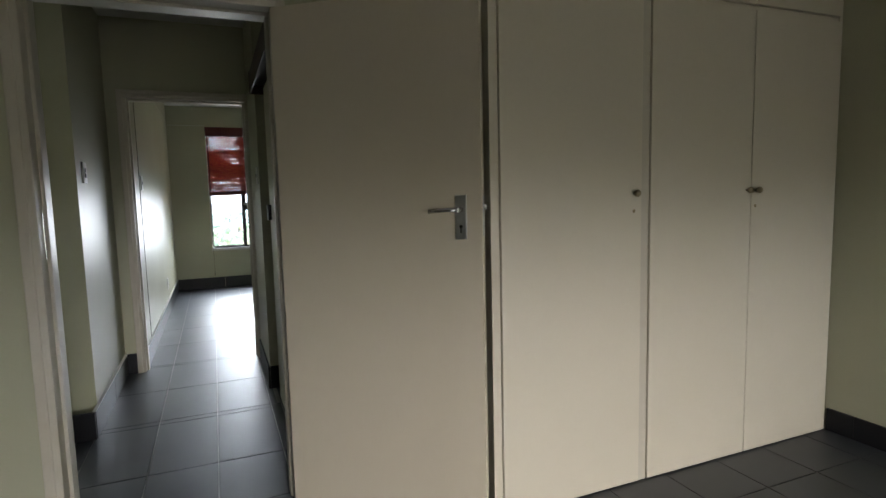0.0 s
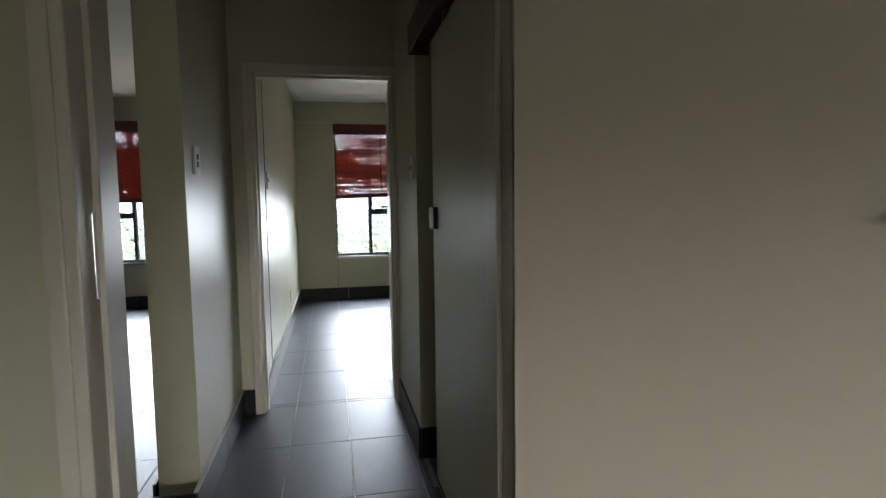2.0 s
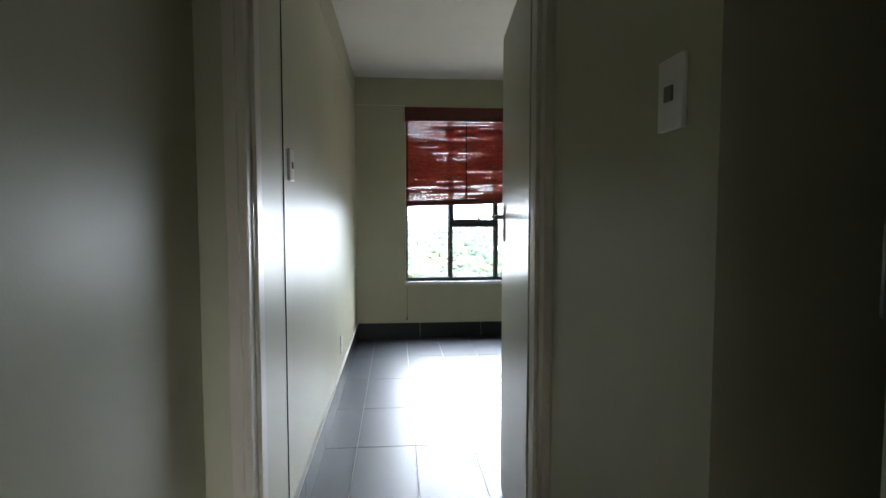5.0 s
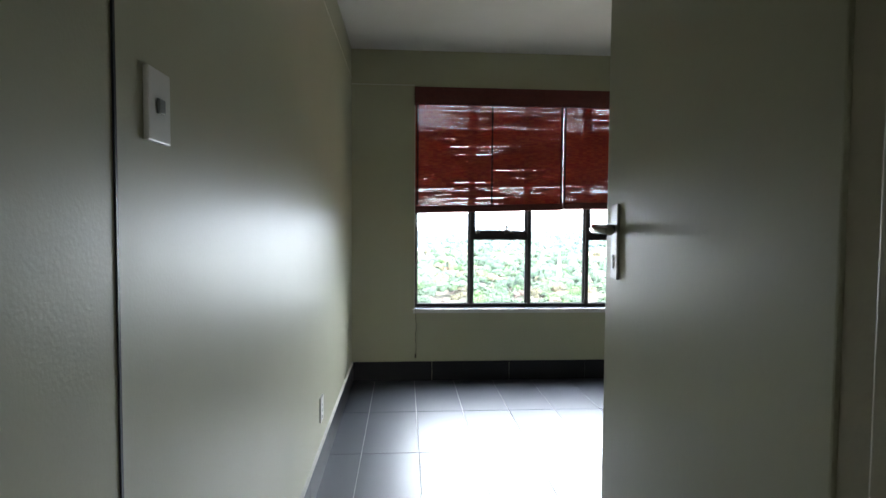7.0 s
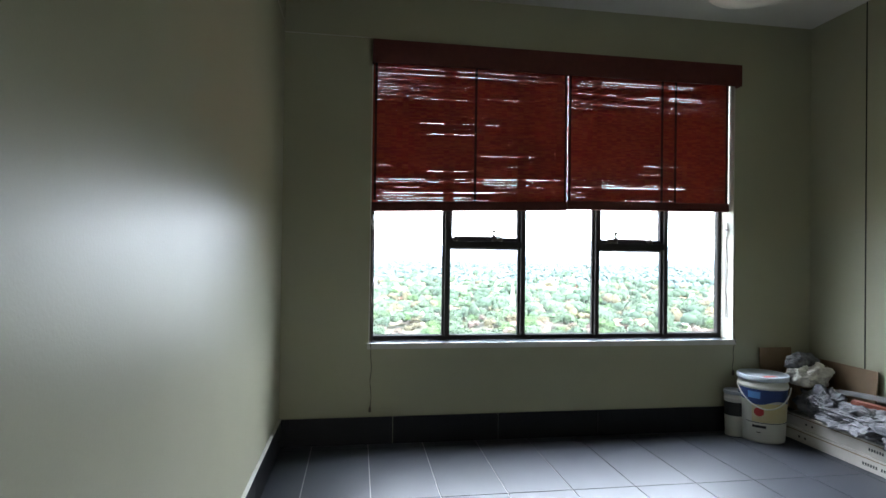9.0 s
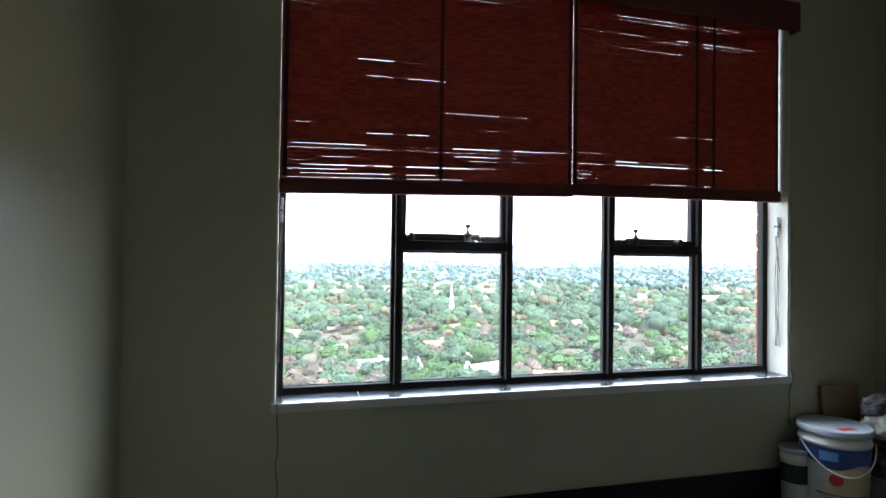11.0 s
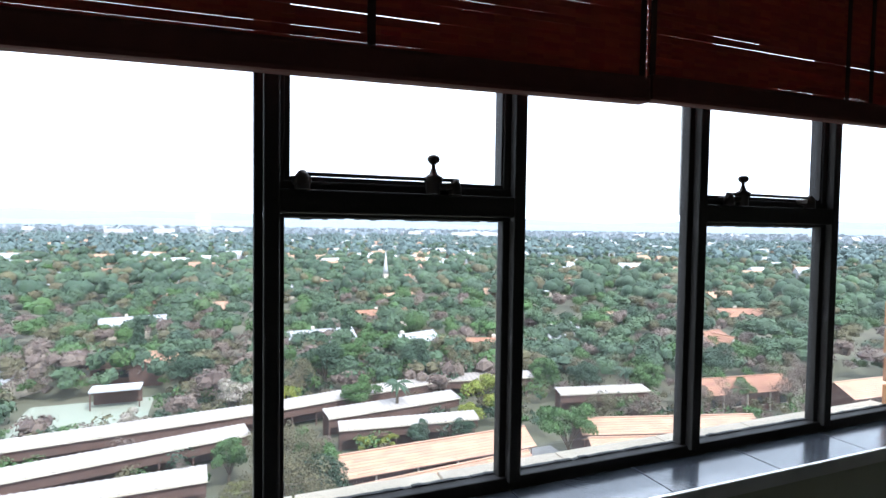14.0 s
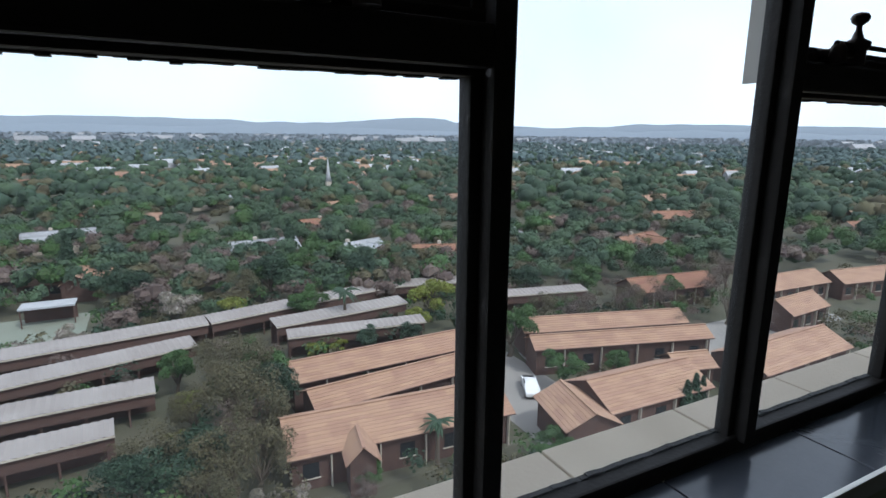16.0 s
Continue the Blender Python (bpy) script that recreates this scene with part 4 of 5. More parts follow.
WALLB = material("brown_face_brick", (0.095, 0.052, 0.040), (0.065, 0.037, 0.030), rough=0.9, scale=1.5, fine=9)
WALLP = material("pale_house_plaster", (0.46, 0.41, 0.34), (0.36, 0.31, 0.25), rough=0.9, scale=0.8, fine=6)
SHADE = material("dark_window_glass", (0.02, 0.022, 0.025), rough=0.15, scale=2)
GREYR = material("grey_house_roof", (0.30, 0.30, 0.31), (0.22, 0.22, 0.23), rough=0.7, scale=0.8, fine=6, island=0.3)
WHITER = material("white_sheet_roof", (0.38, 0.39, 0.40), (0.26, 0.26, 0.27), rough=0.6, scale=0.5, fine=4, island=0.3)
BARK = material("grey_brown_bark", (0.12, 0.095, 0.07), (0.07, 0.055, 0.04), rough=0.95, scale=5, fine=30, bump=0.4)
LEAF = {
    "green": material("green_leaves", (0.062, 0.118, 0.030), (0.034, 0.075, 0.020), rough=0.75, scale=0.3, fine=4, island=0.4, translucent=0.2),
    "dark": material("dark_green_leaves", (0.028, 0.058, 0.026), (0.014, 0.033, 0.018), rough=0.75, scale=0.3, fine=4, island=0.4, translucent=0.12),
    "olive": material("olive_brown_leaves", (0.105, 0.090, 0.046), (0.060, 0.056, 0.030), rough=0.85, scale=0.3, fine=4, island=0.4, translucent=0.15),
    "bare": material("brown_twigs", (0.125, 0.090, 0.076), (0.085, 0.062, 0.052), rough=0.9, scale=0.5, fine=4, island=0.7),
    "yellow": material("yellow_green_leaves", (0.20, 0.20, 0.030), (0.12, 0.15, 0.026), rough=0.75, scale=0.6, fine=4, island=0.8, translucent=0.2),
    "blossom": material("pale_blossom", (0.36, 0.31, 0.29), (0.14, 0.13, 0.08), rough=0.85, scale=0.9, fine=5, island=0.8, translucent=0.15),
    "mixed": material("suburb_foliage", (0.062, 0.102, 0.044), (0.018, 0.036, 0.026), rough=0.85, scale=0.11, fine=0.6, island=0.30),
    # far leaves carry the air's haze in their colour, paler and bluer than near ones
    "far": material("haze_tinted_foliage", (0.096, 0.134, 0.128), (0.060, 0.092, 0.094), rough=0.9, scale=0.012, fine=0.1, island=0.08),
    "horizon": material("glowing_haze_foliage", (0.095, 0.115, 0.135), (0.085, 0.105, 0.125), rough=1.0, scale=0.004, fine=0.02, island=0.10),
}
# haze over the hills is put into their base colour and a pale blue emission
HILL = material("painted_haze_hills", (0.10, 0.12, 0.14), (0.09, 0.11, 0.13), rough=1.0, scale=0.002, fine=0.01)
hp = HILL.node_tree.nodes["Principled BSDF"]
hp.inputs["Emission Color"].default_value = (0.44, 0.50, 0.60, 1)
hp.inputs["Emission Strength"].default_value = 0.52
# painted haze on the horizon trees: bluish base colour plus this faint emission
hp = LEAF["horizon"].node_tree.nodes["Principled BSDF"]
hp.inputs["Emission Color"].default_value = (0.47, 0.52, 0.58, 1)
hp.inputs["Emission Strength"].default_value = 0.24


def ground():
    structure("ground", box(-2500, 4200, -2500, 4850, GZ - 2, GZ), GROUND)
    structure("road", box(28.5, 37.5, 36, 64, GZ, GZ + 0.02), TARMAC)
    bm = bmesh.new()
    add_box(bm, 37.5, 66, 51.0, 57.5, GZ, GZ + 0.022, m=Matrix.Translation((50, 54, 0)) @ Matrix.Rotation(radians(-13), 4, "Z") @ Matrix.Translation((-50, -54, 0)))
    add_box(bm, 64, 90, 49.5, 57, GZ, GZ + 0.024)
    structure("pavement", bm, TARMAC)
    structure("trim_tennis_court", box(-24, -8.5, 86, 100.5, GZ, GZ + 0.03), COURT)
    # hills on the horizon
    rng = np.random.default_rng(4)
    verts, faces = [], []
    n = 160
    for layer, (dist, top, base) in enumerate(((4100, 70, 22), (4600, 105, 58))):
        o = len(verts)
        for i in range(n + 1):
            a = radians(-48 + 128 * i / n)
            x, y = dist * math.sin(a), dist * math.cos(a)
            h = base + top * (0.55 + 0.62 * noise.noise(Vector((i * 0.06 + layer * 7, 2.0, 0)))) * (0.75 if i > 95 else 1.0) + 14 * noise.noise(Vector((i * 0.3, layer, 1)))
            verts += [(x, y, GZ - 1), (x * 1.01, y * 1.01, GZ + h * 0.6), (x * 1.03, y * 1.03, GZ + h)]
        for i in range(n):
            for k in range(2):
                faces.append((o + i * 3 + k, o + i * 3 + 3 + k, o + i * 3 + 4 + k, o + i * 3 + 1 + k))
    tagged(new("backdrop", arrays("backdrop", verts, faces, HILL, True)), "hills along the horizon with painted pale blue haze", kind="structure")


ground()


def cards(rng, centres, radii, n, size, ruffle=0.45, low=-0.45):
    """Leaf clumps as bent quads scattered over ellipsoids; returns vertices and faces."""
    centres, radii = np.asarray(centres, float), np.asarray(radii, float)
    which = rng.integers(0, len(centres), n)
    d = rng.normal(size=(n, 3))
    d /= np.linalg.norm(d, axis=1)[:, None]
    d[:, 2] = np.where(d[:, 2] < low, -d[:, 2], d[:, 2])
    p = centres[which] + d * radii[which] * rng.uniform(0.62, 1.08, (n, 1))
    nrm = d + rng.normal(scale=ruffle, size=(n, 3))
    nrm /= np.linalg.norm(nrm, axis=1)[:, None]
    t = np.cross(nrm, rng.normal(size=(n, 3)))
    t /= np.linalg.norm(t, axis=1)[:, None] + 1e-9
    u = np.cross(nrm, t)
    s = size * rng.uniform(0.5, 1.3, (n, 1))
    q = np.stack([p - t * s * 0.5, p + u * s * rng.uniform(0.3, 0.6, (n, 1)) + nrm * s * 0.15, p + t * s * rng.uniform(0.4, 0.7, (n, 1)), p - u * s * rng.uniform(0.3, 0.6, (n, 1)) + nrm * s * 0.12], axis=1)
    return q.reshape(-1, 3), np.arange(4 * n).reshape(-1, 4)


def add_limb(bm, pts, r0, r1, seg=7):
    rings = []
    n = len(pts)
    for i, p in enumerate(pts):
        r = r0 + (r1 - r0) * i / (n - 1)
        rings.append([bm.verts.new(Vector(p) + Vector((r * math.cos(2 * math.pi * k / seg), r * math.sin(2 * math.pi * k / seg), 0))) for k in range(seg)])
    for a, b in zip(rings, rings[1:]):
        for k in range(seg):
            bm.faces.new((a[k], a[(k + 1) % seg], b[(k + 1) % seg], b[k])).smooth = True


def tree_proto(seed, h, w, kind, n, size, label):
    ob = thing("tree", label, "tree", 0, 0, GZ, "garden trees")
    rnd, rng = random.Random(seed), np.random.default_rng(seed)
    trunk = bmesh.new()
    fork = h * rnd.uniform(0.22, 0.32)
    add_limb(trunk, [(0, 0, 0), (0.05 * w, 0.02 * w, fork * 0.5), (0.02, 0.03, fork)], 0.045 * w + 0.05, 0.03 * w + 0.03)
    centres, radii = [], []
    for k in range(rnd.randint(9, 13)):
        a, rr = rnd.uniform(0, 6.28), w * rnd.uniform(0.12, 0.36)
        z = h * rnd.uniform(0.45, 0.82)
        c = (rr * math.cos(a), rr * math.sin(a), z)
        add_limb(trunk, [(0.02, 0.03, fork * 0.9), (c[0] * 0.45, c[1] * 0.45, fork + (z - fork) * 0.55), (c[0] * 0.95, c[1] * 0.95, z * 1.05)], 0.016 * w + 0.03, 0.012)
        centres.append(c)
        radii.append((w * rnd.uniform(0.12, 0.24), w * rnd.uniform(0.12, 0.24), h * rnd.uniform(0.08, 0.17)))
        if kind == "bare":
            for q in range(5):
                b = (c[0] + rnd.uniform(-0.25, 0.25) * w, c[1] + rnd.uniform(-0.25, 0.25) * w, z + rnd.uniform(0.02, 0.2) * h)
                add_limb(trunk, [(c[0] * 0.6, c[1] * 0.6, fork + (z - fork) * 0.7), ((c[0] + b[0]) / 2, (c[1] + b[1]) / 2, (z + b[2]) / 2), b], 0.03, 0.006, 5)
    part("trunk", trunk, BARK, ob)
    v, f = cards(rng, centres, radii, n, size)
    cr = new("crown", arrays("crown", v, f, LEAF[kind]))
    cr.parent = ob
    return ob


def palm_proto(h, label):
    ob = thing("palm_tree", label, "palm", 0, 0, GZ, "palm trees")
    trunk = bmesh.new()
    add_limb(trunk, [(0, 0, 0), (0.06, 0, h * 0.4), (0.02, 0.05, h * 0.82)], 0.22, 0.13, 8)
    part("trunk", trunk, BARK, ob)
    rnd = random.Random(5)
    bm = bmesh.new()
    for k in range(22):
        a, up, ln = rnd.uniform(0, 6.28), rnd.uniform(-0.1, 0.9), rnd.uniform(1.3, 1.9)
        prev = None
        for i in range(7):
            s = i / 6
            r = ln * s
            z = h * 0.82 + up * ln * s - 1.0 * s * s * ln * 0.7
            wid = 0.20 * math.sin(math.pi * (0.12 + 0.86 * s))
            c = Vector((r * math.cos(a), r * math.sin(a), z))
            side = Vector((-math.sin(a), math.cos(a), 0)) * wid
            row = (bm.verts.new(c - side - Vector((0, 0, wid * 0.6))), bm.verts.new(c), bm.verts.new(c + side - Vector((0, 0, wid * 0.6))))
            if prev:
                bm.faces.new((prev[0], row[0], row[1], prev[1]))
                bm.faces.new((prev[1], row[1], row[2], prev[2]))
            prev = row
    part("fronds", bm, LEAF["dark"], ob)
    return ob


def cypress_proto(h, label):
    ob = thing("cypress", label, "tree", 0, 0, GZ, "garden cypresses")
    bm = bmesh.new()
    add_limb(bm, [(0, 0, 0), (0, 0, h * 0.3)], 0.12, 0.09)
    part("trunk", bm, BARK, ob)
    cs = [(0, 0, h * f) for f in (0.2, 0.35, 0.5, 0.65, 0.8, 0.92)]
    rs = [(h * 0.16 * s, h * 0.16 * s, h * 0.13) for s in (0.9, 1, 0.95, 0.75, 0.5, 0.25)]
    v, f = cards(np.random.default_rng(9), cs, rs, 1100, 0.35)
    cr = new("crown", arrays("crown", v, f, LEAF["dark"]))
    cr.parent = ob
    return ob


def place(proto, spots, seed):
    """The first spot takes the proto itself, the others copies, each turned and scaled a little."""
    rnd = random.Random(seed)
    for i, (x, y, s) in enumerate(spots):
        m = pose(x, y, GZ, 0, 0, rnd.uniform(0, 360))
        ob = proto if i == 0 else copy_thing(proto, m)
        ob.matrix_basis = m @ Matrix.Diagonal((s * rnd.uniform(0.92, 1.1), s * rnd.uniform(0.92, 1.1), s, 1))


place(tree_proto(1, 6.2, 6.0, "green", 4000, 0.25, "round green garden tree with a dense leafy crown"), [(37.2, 50.2, 0.72), (43.4, 48.9, 0.6), (37.0, 59.8, 1.1), (26.2, 37.6, 0.6), (27.6, 39.6, 0.55), (9.6, 61.2, 0.9), (18.3, 80.9, 0.95), (1.5, 66.3, 0.8), (13.2, 43.2, 0.4), (61, 74, 1), (70, 66, 0.9), (48, 82, 1), (56, 86, 1.1), (13, 96, 1.15), (22, 102, 1.1)], 21)
place(tree_proto(2, 7.4, 6.6, "dark", 4000, 0.25, "dark green spreading tree with a heavy crown"), [(8.6, 57.2, 0.85), (6.2, 60.0, 0.7), (27.6, 67.4, 0.5), (21.8, 67.0, 0.55), (0.2, 46.2, 0.8), (2.4, 48.6, 0.8), (-2.6, 48.0, 0.7), (9.2, 55.4, 0.75), (15.5, 93, 1.2), (-4, 97, 1.1), (30, 92, 1.1), (52, 77, 0.9), (76, 74, 1.1), (19, 58.2, 0.5)], 22)
place(tree_proto(3, 8.2, 6.0, "olive", 3000, 0.16, "tall olive-brown tree with a thin open crown"), [(6.2, 53.6, 1.05), (4.2, 46.3, 0.95), (6.0, 45.6, 0.9), (7.2, 51.4, 0.9), (5.6, 62.2, 1.05), (-0.5, 49.6, 0.85), (3.0, 43.6, 0.75), (5.2, 56.8, 1.0), (1.4, 45.0, 0.7), (8.2, 63.0, 0.9), (60.5, 63.5, 0.8), (11, 90, 1), (36, 88, 1), (47, 66.5, 0.7), (2.4, 56.4, 0.75)], 23)
place(tree_proto(4, 6.6, 5.6, "bare", 2400, 0.11, "leafless brown tree with fine twigs"), [(5.6, 51.2, 0.9), (-2.5, 65.2, 0.6), (57.6, 62.2, 1), (64.8, 61.8, 1), (58.4, 52.3, 0.72), (50.5, 63.5, 0.9), (77, 62.5, 1.1), (68, 49.6, 0.9), (12.4, 41.6, 0.5), (42, 41.6, 0.4), (25.2, 53.8, 0.5), (71, 55.6, 0.9), (85, 66, 1.2)], 24)
place(tree_proto(5, 4.6, 5.0, "yellow", 3000, 0.20, "bright yellow-green flowering shrub tree"), [(2.0, 60.4, 0.62), (34.2, 75.4, 1.35), (16.0, 68.4, 0.55), (18.6, 68.6, 0.5), (0.8, 55.2, 0.45), (30.5, 71.4, 0.8), (9.4, 86, 0.9)], 25)
place(tree_proto(6, 4.4, 5.4, "blossom", 3600, 0.19, "wide shrub covered in pale pink blossom"), [(3.0, 88.2, 1.3), (6.1, 43.0, 0.62), (8.0, 43.6, 0.5), (-9, 84, 0.8)], 26)
place(palm_proto(5.6, "palm tree with a ragged green crown"), [(19.2, 44.0, 0.85), (17.6, 54.2, 0.75), (22.0, 76.0, 1.25), (36.4, 42.6, 0.6), (47.0, 53.6, 0.6), (58.0, 75.0, 1.0)], 27)
place(cypress_proto(5.4, "small dark green cypress beside a house"), [(42.6, 39.6, 0.75), (44.0, 39.8, 0.8), (45.3, 40.0, 0.7), (30.0, 88.0, 1.3), (24.6, 120.0, 1.6), (-13.0, 120.0, 1.6)], 28)


def woods(name, seed, r0, r1, count, per, h0, h1, size, mat, label, keep=None, spots=None):
    """A wide belt of trees as one mesh of leaf clumps."""
    rng = np.random.default_rng(seed)
    a = np.radians(rng.uniform(-38, 78, count))
    r = np.sqrt(rng.uniform(r0 ** 2, r1 ** 2, count))
    if r1 > 3 * r0:
        r = r0 * (r1 / r0) ** rng.uniform(0, 1, count) ** 0.8
    x, y = 1 + r * np.sin(a), 9 + r * np.cos(a)
    if spots is not None:
        x, y = np.array(spots).T
    if keep is not None:
        ok = keep(x, y)
        x, y = x[ok], y[ok]
    h = rng.uniform(h0, h1, len(x)) * rng.uniform(0.7, 1.1, len(x))
    w = h * rng.uniform(0.42, 0.72, len(x))
    lobes = 3 if r1 > 400 else 6
    cs, rs = [], []
    for k in range(lobes):
        cs.append(np.stack([x + w * rng.uniform(-0.4, 0.4, len(x)), y + w * rng.uniform(-0.4, 0.4, len(x)), GZ + h * rng.uniform(0.5, 0.75, len(x))], 1))
        wide = 0.62 if lobes == 3 else 0.50
        rs.append(np.stack([w * wide, w * wide, h * wide * 0.48], 1))
    cs, rs = np.concatenate(cs), np.concatenate(rs)
    v, f = cards(rng, cs, rs, per * len(x), size, 0.24, -0.15)
    if r1 > 150:
        # leafy mass inside the loose outer clumps
        ring, rows = (6, 4) if r1 < 1000 else (6, 3)
        d = np.array([(math.cos(6.2832 * k / ring) * math.cos(e), math.sin(6.2832 * k / ring) * math.cos(e), math.sin(e)) for e in np.linspace(-0.5, 1.5, rows) for k in range(ring)])
        m = len(d)
        body = cs[:, None, :] + d[None] * rs[:, None, :] * (rng.uniform(0.45, 0.80, (len(cs), m, 1)) if r1 < 500 else rng.uniform(0.66, 1.0, (len(cs), m, 1)))
        quad = np.array([(j * ring + k, j * ring + (k + 1) % ring, (j + 1) * ring + (k + 1) % ring, (j + 1) * ring + k) for j in range(rows - 1) for k in range(ring)])
        f = np.concatenate([f, len(v) + (np.arange(len(cs))[:, None, None] * m + quad[None]).reshape(-1, 4)])
        v = np.concatenate([v, body.reshape(-1, 3)])
    ob = new(name, arrays(name, v, f, mat, r1 > 600))
    return tagged(ob, label, "trees", kind="stuff")


def clear_of_court(x, y):
    return ~((x > -24) & (x < -4) & (y > 86) & (y < 106)) & (y > 86 - 0.25 * np.abs(x - 40))


def off_court(x, y):
    return ~((x > -25) & (x < -6.5) & (y > 83.5) & (y < 102.5))


BUILT = [((8, 48.7), (26.8, 47.2), 4.4), ((11.2, 53.4), (29, 55), 3.2), ((10.6, 59.4), (31.6, 60.2), 3.2), ((38.6, 60.6), (59.6, 54.6), 3.2), ((36.6, 55.6), (57.8, 49.4), 3.0), ((33.8, 43.4), (46.4, 42.9), 4.6), ((53, 42), (69.4, 42.4), 4.4), ((74, 51), (83.8, 51.6), 3.6), ((82.6, 60), (98.2, 59.2), 4), ((98.8, 57.2), (112.6, 55), 4), ((31.6, 45.6), (30.9, 38.8), 3.6), ((12.6, 42.6), (13.2, 46), 2.4), ((64, 68), (80, 66), 3.6),
         ((33, 36), (33, 64), 4.6), ((37, 57), (66, 51), 4.5), ((64, 53), (90, 53), 4.5),
         ((-26, 75.4), (5.6, 79.8), 2.6), ((5.9, 80), (31.7, 85.4), 2.6), ((31.9, 85.4), (46, 82.8), 2.6), ((-24, 67), (3.8, 73), 2.6), ((-22, 61.8), (-0.4, 62.7), 2.6), ((-20, 54.8), (-3.3, 55.8), 2.4), ((12.7, 75), (30.9, 77.2), 2.6), ((13.1, 70.4), (29.7, 68.8), 2.4), ((44.6, 73.6), (58, 70.8), 2.4)]


def open_ground(x, y):
    ok = (y > 38) & off_court(x, y)
    for (ax, ay), (bx, by), wide in BUILT:
        dx, dy = bx - ax, by - ay
        t = np.clip(((x - ax) * dx + (y - ay) * dy) / (dx * dx + dy * dy), 0, 1)
        ok &= np.hypot(x - ax - t * dx, y - ay - t * dy) > wide + 0.8
    return ok


woods("garden_shrubs", 41, 34, 86, 620, 90, 1.6, 3.6, 0.34, LEAF["dark"], "low dark green garden shrubs between the buildings", open_ground)
woods("olive_shrubs", 42, 34, 90, 620, 80, 1.4, 3.8, 0.32, LEAF["olive"], "low olive-brown shrubs between the buildings", open_ground)
woods("green_shrubs", 43, 34, 95, 420, 90, 1.5, 4.2, 0.34, LEAF["green"], "green garden shrubs between the buildings", open_ground)
woods("suburb_trees", 31, 78, 250, 900, 200, 4, 8.5, 0.60, LEAF["mixed"], "dense green suburban garden trees", clear_of_court)
woods("olive_suburb_trees", 32, 78, 300, 460, 190, 3.5, 7, 0.50, LEAF["olive"], "olive-brown suburban garden trees", clear_of_court)
woods("bare_suburb_trees", 33, 76, 300, 380, 200, 4.0, 7.0, 0.42, LEAF["bare"], "leafless brown suburban trees", clear_of_court)
woods("bright_suburb_trees", 34, 85, 330, 260, 240, 4.5, 8.5, 0.56, LEAF["green"], "bright green suburban trees", clear_of_court)
woods("middle_woods", 35, 190, 650, 2700, 38, 4.6, 8.8, 1.0, LEAF["mixed"], "tree-covered suburb in the middle distance")
woods("dark_middle_woods", 36, 180, 700, 1200, 34, 5.5, 10, 1.1, LEAF["dark"], "dark evergreen trees in the middle distance")
woods("olive_middle_woods", 37, 190, 700, 750, 30, 5, 9, 1.2, LEAF["olive"], "brownish trees in the middle distance")
woods("distant_woods", 38, 430, 1500, 4000, 10, 6, 11, 4.2, LEAF["far"], "continuous distant treetops tinted paler and bluer for haze")
woods("bare_garden_trees", 44, 58, 135, 260, 300, 2.6, 5.6, 0.22, LEAF["bare"], "leafless brown garden trees among the terraces", open_ground)
woods("olive_garden_trees", 45, 62, 135, 240, 300, 2.6, 5.4, 0.24, LEAF["olive"], "olive-brown garden trees among the terraces", open_ground)
woods("green_garden_trees", 46, 66, 130, 190, 320, 2.6, 5.6, 0.26, LEAF["green"], "green garden trees among the terraces", open_ground)
woods("backdrop_horizon_woods", 39, 1250, 4000, 3200, 5, 7, 14, 17.0, LEAF["horizon"], "treetops merging into painted haze towards the horizon")


# ---- terraces and houses ----
def gable(bm_roof, bm_wall, p0, p1, half, zr, ze, course=0.33, lap=0.035, over=0.35):
    """A gabled roof in lapped courses of tiles between two ridge ends, and the walls under it."""
    a, b = Vector((*p0, 0)), Vector((*p1, 0))
    d = (b - a).normalized()
    nrm = Vector((-d.y, d.x, 0))
    slope = math.hypot(half, zr - ze)
    n = max(3, int(slope / course))
    cols = max(2, int((b - a).length / 1.6))
    for s in (-1, 1):
        for i in range(n):
            f0, f1 = i / n, (i + 1) / n + 0.02
            for c in range(cols):
                g0, g1 = c / cols, (c + 1) / cols
                q = []
                for f, lift in ((f0, 0.0), (f1, lap)):
                    for g in (g0, g1):
                        p = a + (b - a) * g + nrm * s * half * f
                        q.append(Vector((p.x, p.y, zr + (ze - zr) * f + lift)))
                v = [bm_roof.verts.new(k) for k in q]
                low = [bm_roof.verts.new(k - Vector((0, 0, lap + 0.02))) for k in q[2:]]
                bm_roof.faces.new((v[0], v[1], v[3], v[2]))
                bm_roof.faces.new((v[2], v[3], low[1], low[0]))
    # ridge tiles
    m = Matrix.Translation((a + b) / 2 + Vector((0, 0, zr))) @ Matrix.Rotation(math.atan2(d.y, d.x), 4, "Z")
    ln = (b - a).length / 2
    add_box(bm_roof, -ln, ln, -0.12, 0.12, -0.02, 0.09, m=m)
    # walls with gable ends
    if bm_wall is not None:
        ln -= over
        hw = half - over
        zt = ze + 0.10
        m0 = Matrix.Translation((a + b) / 2) @ Matrix.Rotation(math.atan2(d.y, d.x), 4, "Z")
        add_box(bm_wall, -ln, ln, -hw, hw, GZ, zt, m=m0)
        for e in (-ln, ln):
            tri = [bm_wall.verts.new(m0 @ Vector(k)) for k in ((e, -hw, zt), (e, hw, zt), (e, 0, zr - 0.08))]
            bm_wall.faces.new(tri)
    return d, nrm


